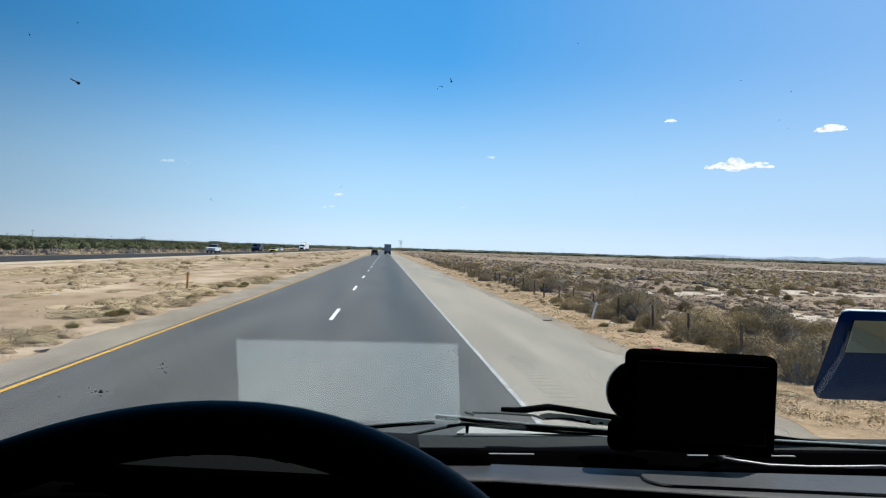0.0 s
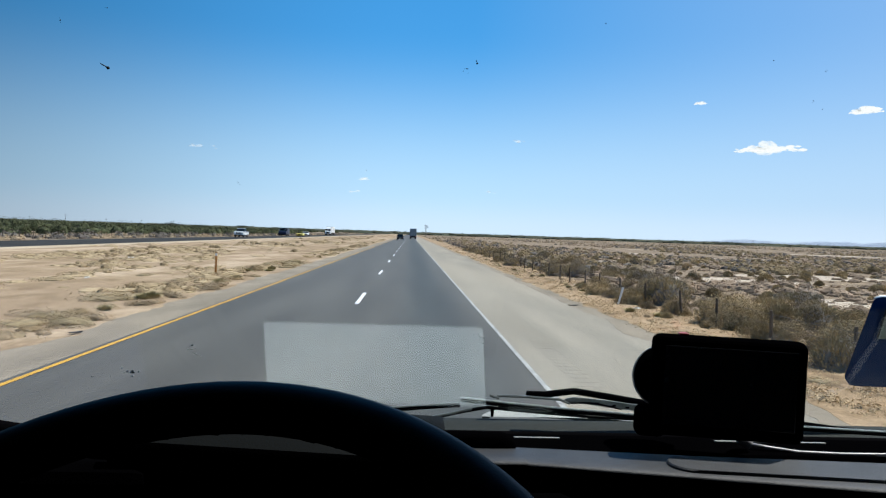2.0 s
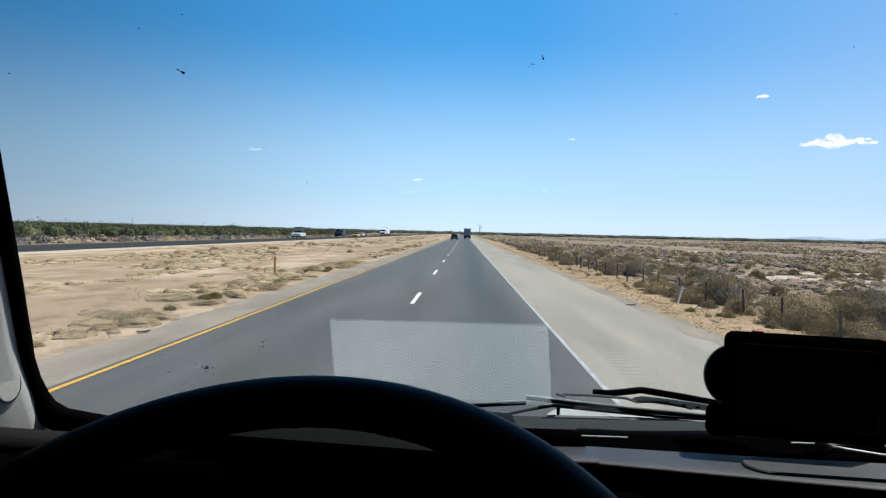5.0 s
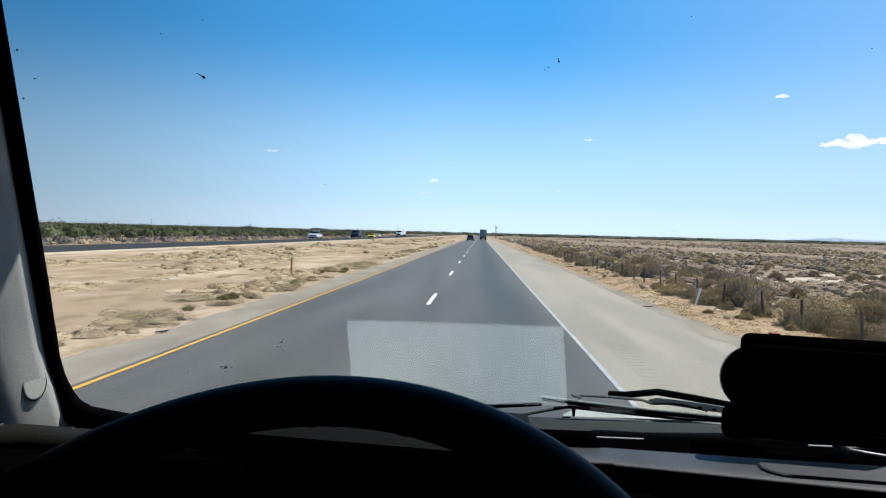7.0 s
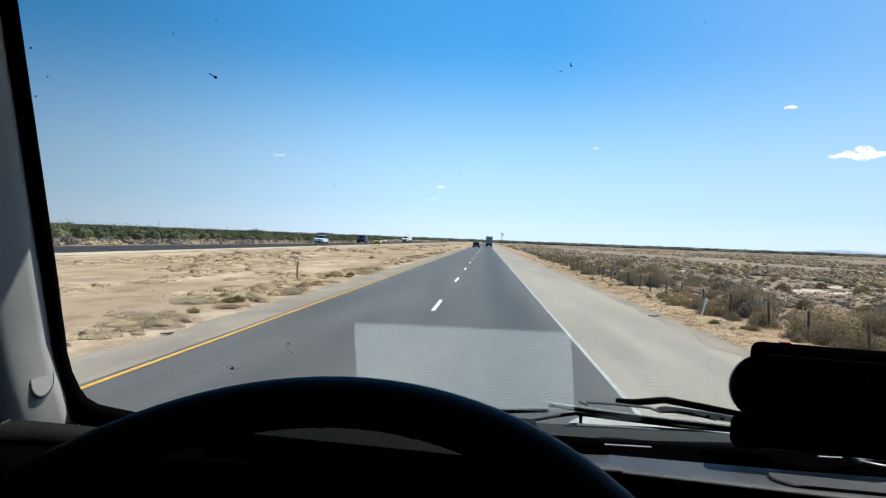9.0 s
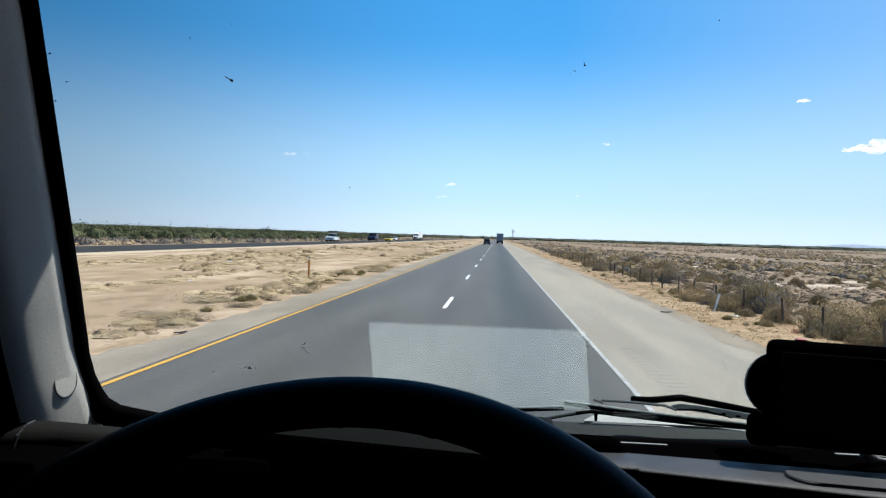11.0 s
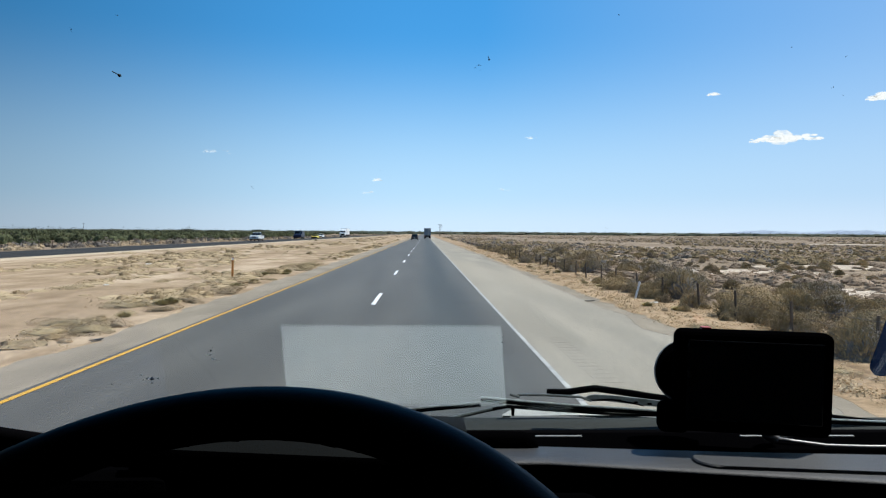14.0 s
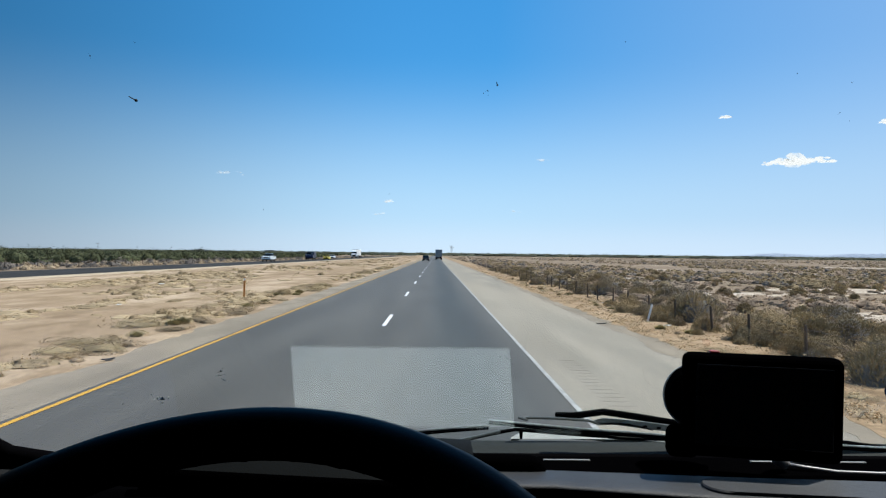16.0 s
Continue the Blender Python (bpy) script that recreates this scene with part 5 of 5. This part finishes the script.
tube(bm, [(-0.303, 0.548, -0.1555), (-0.3045, 0.540, -0.1565), (-0.308, 0.533, -0.164), (-0.311, 0.532, -0.176)], 0.0012, seg=5)
part("panel_joint", bm, M_plastic, dash)

# unseen panel along the sight line, added to keep light out of the gap
bm = bmesh.new()
loft(bm, [[edge(z) + Vector((-0.014, 0.012, 0)), Vector((-0.49, 0.885 - (z + 0.235) * RAKE, z)), Vector((-0.54, 0.86 - (z + 0.235) * RAKE, z)), edge(z) + Vector((-0.14, -0.02, 0))] for z in (-0.5, -0.2, 0.0, 0.2, 0.4, 0.55)])
part("outer_pillar", bm, M_bluepaint, cab, "blue painted outer pillar")

# shell round the driver
bm = bmesh.new()
prism(bm, [(0.60, 0.375), (0.646, 0.375), (0.582, 0.55), (0.56, 0.62), (-1.15, 0.66), (-1.15, 0.60), (0.50, 0.55)], "x", -0.75, 1.62)
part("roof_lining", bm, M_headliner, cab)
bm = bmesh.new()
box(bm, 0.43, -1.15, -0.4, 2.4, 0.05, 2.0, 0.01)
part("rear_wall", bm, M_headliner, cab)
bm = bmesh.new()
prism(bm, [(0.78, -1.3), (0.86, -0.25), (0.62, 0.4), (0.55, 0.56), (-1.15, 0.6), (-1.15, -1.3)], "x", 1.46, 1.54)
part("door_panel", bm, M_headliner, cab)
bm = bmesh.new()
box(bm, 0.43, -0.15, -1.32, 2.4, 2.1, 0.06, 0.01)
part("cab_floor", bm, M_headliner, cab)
bm = bmesh.new()
box(bm, 0.43, 0.9, -0.8, 2.3, 0.04, 1.1, 0.01)
part("bulkhead", bm, M_black, cab)

# cowl and bonnet outside
bm = bmesh.new()
loft(bm, [[(x, y - 0.10 * max(0, x - 0.9), z) for y, z in ((0.885, -0.262), (0.91, -0.249), (0.93, -0.2395), (0.943, -0.2345), (0.950, -0.2365), (0.995, -0.262), (1.02, -0.275))] for x in [-0.1 + 0.1 * i for i in range(17)]])
cowl = part("cowl", bm, M_cowl, cab, "grey panel below the windscreen", smooth=True)
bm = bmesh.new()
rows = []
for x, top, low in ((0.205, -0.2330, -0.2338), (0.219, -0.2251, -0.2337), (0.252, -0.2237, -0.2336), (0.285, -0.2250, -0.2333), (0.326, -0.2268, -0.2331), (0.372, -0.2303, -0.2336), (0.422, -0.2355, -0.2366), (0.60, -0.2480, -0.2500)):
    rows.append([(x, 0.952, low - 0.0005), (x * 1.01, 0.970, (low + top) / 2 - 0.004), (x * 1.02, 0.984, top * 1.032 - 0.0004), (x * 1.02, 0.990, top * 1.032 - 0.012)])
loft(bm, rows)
part("cowl_strip", bm, M_strip, cowl, "cowl lip coloured pale for the sun on it", smooth=True)
bm = bmesh.new()
rows = []
for i in range(13):
    u = -1 + 2 * i / 12
    x = 0.5 + 1.0 * u
    d = 0.10 * abs(u) ** 3
    rows.append([(x, 1.0, -0.30 - d), (x, 1.4, -0.40 - d), (x, 1.9, -0.56 - d), (x, 2.3, -0.72 - d), (x, 2.42, -0.9 - d), (x, 2.44, -1.4)])
loft(bm, rows)
part("bonnet", bm, M_bluepaint, cab, "blue painted bonnet", smooth=True)

for x in (-0.52, 1.52):
    bm = bmesh.new()
    prism(bm, [(0.95, -0.42), (1.9, -0.62), (2.40, -0.86), (2.42, -1.36), (2.22, -1.36), (2.18, -1.10), (1.95, -0.93), (1.62, -0.90), (1.32, -1.02), (1.22, -1.36), (0.95, -1.36)], "x", x - 0.02, x + 0.02)
    part("fender", bm, M_bluepaint, cab, "blue painted wing")
bm = bmesh.new()
box(bm, 0.5, 2.45, -1.08, 1.1, 0.05, 0.46, 0.02)
part("grille", bm, M_black, cab)
bm = bmesh.new()
box(bm, 0.5, 2.52, -1.50, 2.2, 0.16, 0.26, 0.04)
part("bumper", bm, M_cowl, cab)
for x in (-0.30, 1.30):
    bm = bmesh.new()
    box(bm, x, 2.45, -1.02, 0.26, 0.06, 0.18, 0.03)
    part("headlight", bm, M_chrome, cab)
for x in (0.15, 0.85):
    bm = bmesh.new()
    box(bm, x, 0.0, -1.55, 0.09, 4.6, 0.22, 0.01)
    part("chassis_rail", bm, M_black, cab)
for y in (1.72, -1.85):
    bm = bmesh.new()
    cyl(bm, (-0.30, y, -1.58), (1.30, y, -1.58), 0.06, seg=12)
    part("axle", bm, M_black, cab)
    for x in (-0.42, 1.42):
        bm = bmesh.new()
        cyl(bm, (x - 0.13, y, -1.58), (x + 0.13, y, -1.58), 0.48, seg=28)
        bmesh.ops.bevel(bm, geom=[e for e in bm.edges if abs(e.calc_face_angle(0)) > 1], offset=0.05, segments=2, affect="EDGES")
        tw = part("wheel", bm, M_tyre, cab, "black truck tyre")
        bm = bmesh.new()
        cyl(bm, (x - 0.14, y, -1.58), (x + 0.14, y, -1.58), 0.27, seg=20)
        part("rim", bm, M_chrome, tw)
for x in (-0.79, 1.60):
    bm = bmesh.new()
    prism(bm, [(0.92, -1.42), (0.92, -0.30), (0.66, 0.44), (0.56, 0.64), (-1.19, 0.68), (-1.19, -1.42)], "x", x - 0.02, x + 0.02)
    dr = part("door", bm, M_bluepaint, cab, "blue painted cab side")
    bm = bmesh.new()
    prism(bm, [(0.70, -0.22), (0.46, 0.42), (-0.55, 0.44), (-0.55, -0.22)], "x", x - 0.024, x + 0.024)
    part("side_window", bm, M_carglass, dr)
bm = bmesh.new()
prism(bm, [(0.60, 0.63), (0.56, 0.69), (-1.22, 0.73), (-1.22, 0.68)], "x", -0.83, 1.64)
part("roof", bm, M_bluepaint, cab, "blue painted roof")
bm = bmesh.new()
box(bm, 0.405, -1.20, -0.37, 2.42, 0.03, 2.1, 0.01)
part("back_panel", bm, M_bluepaint, cab)

# wipers parked across the foot of the glass
def wiper(pts_blade, pts_arm, bars, metal, arm=0.006):
    bm = bmesh.new()
    tube(bm, pts_arm, [arm] * (len(pts_arm) - 1) + [arm * 0.7], seg=8)
    w = part("wiper", bm, M_rubber, cab, "black wiper with silver blade", smooth=True)
    bm = bmesh.new()
    tube(bm, pts_blade, [0.0009] + [0.0015] * (len(pts_blade) - 1), seg=6, flat=1.0)
    part("blade", bm, metal, w)
    bm = bmesh.new()
    tube(bm, [Vector(p) + Vector((0, 0.001, -0.0038)) for p in pts_blade], 0.0024, seg=6)
    part("rubber_edge", bm, M_rubber, w)
    for a, b in bars:
        bm = bmesh.new()
        tube(bm, [a, ((a[0] + b[0]) / 2, (a[1] + b[1]) / 2, (a[2] + b[2]) / 2), b], 0.0018, seg=6)
        part("bracket", bm, M_bracket, w, "dull dark steel")
    return w


front_wiper = wiper([(0.1715, 0.900, -0.1965), (0.219, 0.900, -0.2012), (0.291, 0.902, -0.2078), (0.36, 0.904, -0.2125), (0.42, 0.906, -0.2170), (0.60, 0.91, -0.2270), (0.82, 0.905, -0.2350)],
      [(0.262, 0.930, -0.1972), (0.286, 0.930, -0.1972), (0.3256, 0.930, -0.1918), (0.372, 0.930, -0.1981), (0.4164, 0.930, -0.2051), (0.55, 0.930, -0.220), (0.75, 0.93, -0.242)],
      [((0.2204, 0.912, -0.1962), (0.2593, 0.915, -0.1974)), ((0.2593, 0.915, -0.1974), (0.3026, 0.915, -0.1999)), ((0.3026, 0.915, -0.1999), (0.318, 0.915, -0.2052)), ((0.21, 0.905, -0.1945), (0.222, 0.908, -0.1985)), ((0.50, 0.915, -0.214), (0.62, 0.92, -0.226))], M_steel, 0.0046)
wiper([(0.1697, 0.885, -0.1996), (0.1211, 0.882, -0.2030), (0.08, 0.880, -0.2066), (0.02, 0.875, -0.213), (-0.10, 0.82, -0.222)],
      [(0.44, 0.915, -0.2250), (0.34, 0.908, -0.2200), (0.25, 0.900, -0.2120), (0.2048, 0.892, -0.2067), (0.1755, 0.890, -0.2117), (0.1464, 0.890, -0.2184), (0.1173, 0.890, -0.2250), (0.06, 0.88, -0.234)],
      [((0.125, 0.886, -0.2215), (0.185, 0.889, -0.2085)), ((0.30, 0.905, -0.2165), (0.40, 0.912, -0.222))], M_lip, 0.0024)
bm = bmesh.new()
cyl(bm, (0.2142, 0.912, -0.2235), (0.2142, 0.912, -0.2140), 0.0018, 0.0026, 8)
cyl(bm, (0.2142, 0.912, -0.2140), (0.2142, 0.912, -0.2100), 0.0012, seg=8)
part("wiper_nozzle", bm, M_black, cab)

# slotted plate where the arm meets the blade, and the pale edge of the lower blade
bm = bmesh.new()
prism(bm, [(0.308, -0.2018), (0.314, -0.1985), (0.323, -0.1969), (0.345, -0.1983), (0.368, -0.2004), (0.4132, -0.2058), (0.409, -0.2136), (0.386, -0.2116), (0.361, -0.2084), (0.335, -0.2054), (0.314, -0.2052)], "y", 0.916, 0.9185)
plate = part("arm_plate", bm, M_plate, front_wiper, "grey slotted metal plate")
bm = bmesh.new()
tube(bm, [(0.312, 0.9148, -0.2022), (0.320, 0.9148, -0.2046), (0.330, 0.9148, -0.2040), (0.345, 0.9148, -0.2036), (0.360, 0.9148, -0.2058), (0.374, 0.9148, -0.2085), (0.387, 0.9148, -0.2118)], [0.0007, 0.0012, 0.0012, 0.0013, 0.0012, 0.0011, 0.0007], seg=6)
part("slot", bm, M_rubber, plate)
for x, z in ((0.3547, -0.2042), (0.3770, -0.2068), (0.3949, -0.2090)):
    bm = bmesh.new()
    box(bm, x, 0.9152, z, 0.0052, 0.003, 0.0024, 0.0006)
    part("hole", bm, M_rubber, plate)
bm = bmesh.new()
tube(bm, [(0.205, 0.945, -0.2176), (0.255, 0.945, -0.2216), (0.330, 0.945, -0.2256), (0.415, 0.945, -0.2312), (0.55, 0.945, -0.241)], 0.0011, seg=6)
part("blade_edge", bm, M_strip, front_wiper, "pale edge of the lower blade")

# bonnet mirror
hm_bm = bmesh.new()
outline = [(1.340, -0.376), (1.320, -0.350), (1.397, -0.128), (1.412, -0.119), (1.62, -0.119), (1.64, -0.135), (1.66, -0.35), (1.645, -0.382)]
prism(hm_bm, outline, "y", 1.90, 1.975)
for v in hm_bm.verts:  # the back is narrower
    if v.co.y > 1.95:
        v.co.x += (1.66 - v.co.x) * 0.42
        v.co.z += (-0.25 - v.co.z) * 0.35
bmesh.ops.bevel(hm_bm, geom=list(hm_bm.edges), offset=0.005, segments=3, affect="EDGES")
hm = part("bonnet_mirror", hm_bm, M_bluepaint, cab, "blue mirror housing")
# white bar stands in for the sun's highlight on the housing top
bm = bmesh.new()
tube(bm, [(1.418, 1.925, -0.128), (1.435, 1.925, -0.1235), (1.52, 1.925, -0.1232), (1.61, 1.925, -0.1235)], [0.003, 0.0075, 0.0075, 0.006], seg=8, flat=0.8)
part("top_glint", bm, M_whitepaint, hm, "white strip painted for the sun's glint", smooth=True)
bm = bmesh.new()  # the glass leans a little towards the road
prism(bm, [(1.412, -0.238), (1.430, -0.146), (1.61, -0.146), (1.62, -0.238)], "y", 1.892, 1.9005)
for v in bm.verts:
    v.co.y += -0.10 * (v.co.z + 0.238) - 0.04 * (v.co.x - 1.41)
part("mirror_glass", bm, M_mirror, hm, "silvered glass")
bm = bmesh.new()
tube(bm, [(1.63, 1.96, -0.34), (1.66, 1.99, -0.5), (1.48, 2.0, -0.74)], 0.014, seg=8)
part("mirror_stalk", bm, M_black, hm, smooth=True)


# ---- things in the cab ----
nav = thing("navigation_device", "black navigation screen on a windscreen suction mount", "navigation device", at=pose(0.4745, 0.800, EYE - 0.1555, 0, 0.9, -9))
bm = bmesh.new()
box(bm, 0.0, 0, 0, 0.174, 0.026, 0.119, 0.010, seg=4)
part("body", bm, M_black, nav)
for x in (-0.0862, 0.0862):
    bm = bmesh.new()
    tube(bm, [(x, -0.002, -0.046 + i * 0.00215) for i in range(44)], [0.0022 if i % 2 else 0.0011 for i in range(44)], seg=6)
    part("ribbed_grip", bm, M_rubber, nav)
bm = bmesh.new()
box(bm, 0.0, -0.0135, 0.002, 0.148, 0.002, 0.092, 0.0008)
part("screen", bm, M_carglass, nav, "dark unlit screen")
bm = bmesh.new()
box(bm, -0.052, 0.0, 0.0602, 0.011, 0.010, 0.0035, 0.001)
part("button", bm, M_red, nav, "small red button")
bm = bmesh.new()
box(bm, -0.0845, 0.006, -0.046, 0.036, 0.026, 0.036, 0.009, seg=3)
part("mount_joint", bm, M_black, nav, smooth=True)
bm = bmesh.new()
cyl(bm, (-0.065, 0.024, 0.0), (-0.063, 0.036, 0.002), 0.034, 0.039, 32)
cyl(bm, (-0.060, 0.010, 0.0), (-0.063, 0.030, 0.001), 0.014, 0.022, 20)
part("suction_cup", bm, M_black, nav, smooth=False)
bm = bmesh.new()
tube(bm, [(-0.063 + 0.0385 * math.cos(t), 0.0365, 0.002 + 0.0385 * math.sin(t)) for t in [k * math.tau / 32 for k in range(32)]], 0.0012, seg=5, closed=True)
part("cup_rim", bm, M_cable, nav)
bm = bmesh.new()
tube(bm, [(0.020, 0.012, -0.052), (0.026, 0.018, -0.064), (0.036, 0.02, -0.070)], [0.006, 0.007, 0.006], seg=10)
part("plug", bm, M_cable, nav, "pale cable plug", smooth=True)

bm = bmesh.new()
tube(bm, [C(0.513, 0.820, -0.2265), C(0.535, 0.815, -0.2290), C(0.57, 0.81, -0.2325), C(0.62, 0.808, -0.2335), C(0.66, 0.805, -0.2325), C(0.70, 0.79, -0.2270), C(0.73, 0.76, -0.2265), C(0.78, 0.71, -0.224), C(0.82, 0.66, -0.224)], 0.0022, seg=8)
solid("power_cable", bm, M_cable, "thin grey power cable lying along the dashboard", "cable", smooth=True)

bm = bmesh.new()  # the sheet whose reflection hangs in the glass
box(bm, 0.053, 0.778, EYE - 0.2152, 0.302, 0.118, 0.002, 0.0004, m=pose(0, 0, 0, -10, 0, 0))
for v in bm.verts:  # far side narrowed so the reflection's edges stand upright in the camera's view
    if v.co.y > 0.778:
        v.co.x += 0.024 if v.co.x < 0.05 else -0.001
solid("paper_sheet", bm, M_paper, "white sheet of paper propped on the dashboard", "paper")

rng = np.random.default_rng(77)


def splat(x, z, size, material, label, n=4, core=0.55, tall=1.0):
    bm = bmesh.new()
    for i in range(n):
        dx, dz = rng.normal(size=2) * size * (0.0 if i == 0 else 0.9)
        s = size * (core if i == 0 else rng.uniform(0.12, 0.3))
        px, pz = x + dx, z + dz * tall
        out = bmesh.ops.create_icosphere(bm, subdivisions=1, radius=s)
        bmesh.ops.transform(bm, matrix=Matrix.Translation(C(px, glass_y(px, pz) + 0.004, pz)) @ Matrix.Diagonal((rng.uniform(0.7, 1.3), 0.25, rng.uniform(0.6, 1.1), 1)), verts=out["verts"])
    solid("insect_mark", bm, material, label, "insect mark", "marks on the windscreen")


def streak(x, z, dx, dz, r):
    """A smeared insect, thick at one end."""
    bm = bmesh.new()
    pts = [C(x + dx * k, glass_y(x + dx * k, z + dz * k) + 0.004, z + dz * k) for k in (0, 0.3, 0.6, 0.85, 1.0)]
    tube(bm, pts, [r * 0.2, r * 0.35, r * 0.3, r, r * 0.6], seg=8)
    solid("insect_mark", bm, M_insect, "dark smeared insect mark on the windscreen", "insect mark", "marks on the windscreen", smooth=True)


streak(-0.2185, 0.1745, 0.0085, -0.0045, 0.0017)
streak(0.1610, 0.193, 0.0015, -0.004, 0.0012)
splat(0.152, 0.1845, 0.0022, M_insect, "small dark dried insect speck on the windscreen", 5, 0.4)
for x, z, s in ((0.528, 0.197, 0.0014), (0.522, 0.168, 0.0013), (0.534, 0.160, 0.0010), (0.470, 0.205, 0.0010), (0.290, 0.232, 0.0012), (-0.411, 0.195, 0.0026), (-0.398, 0.167, 0.0018), (-0.415, 0.147, 0.002), (-0.205, 0.225, 0.0010), (-0.252, 0.212, 0.0016), (-0.088, 0.062, 0.0011), (-0.275, -0.170, 0.0014)):
    splat(x, z, s, M_insect, "small dark dried insect speck on the windscreen", 3)
splat(-0.226, -0.161, 0.0062, M_insect, "scattered dark insect specks on the windscreen", 7, 0.2, 0.6)
splat(-0.228, -0.162, 0.0060, M_smear, "scattered pale insect specks on the windscreen", 9, 0.2, 0.6)
splat(-0.153, -0.1265, 0.0026, M_insect, "dark dried insect mark on the windscreen", 5, 0.5, 1.6)
for x, z, s in ((-0.154, -0.132, 0.0046), (0.186, -0.107, 0.0044), (0.19, -0.115, 0.0036), (-0.03, -0.09, 0.0008), (0.30, 0.02, 0.0009), (0.05, 0.08, 0.0008), (-0.02, -0.128, 0.0012), (0.09, -0.12, 0.0009)):
    splat(x, z, s, M_smear, "pale dried insect smear on the windscreen", 7, 0.3, 1.5)
for i in range(26):  # stone chips low on the glass
    splat(rng.uniform(-0.30, -0.06), rng.uniform(-0.185, -0.15), rng.uniform(0.0005, 0.0011), M_smear, "tiny pale chip low on the windscreen", 2)
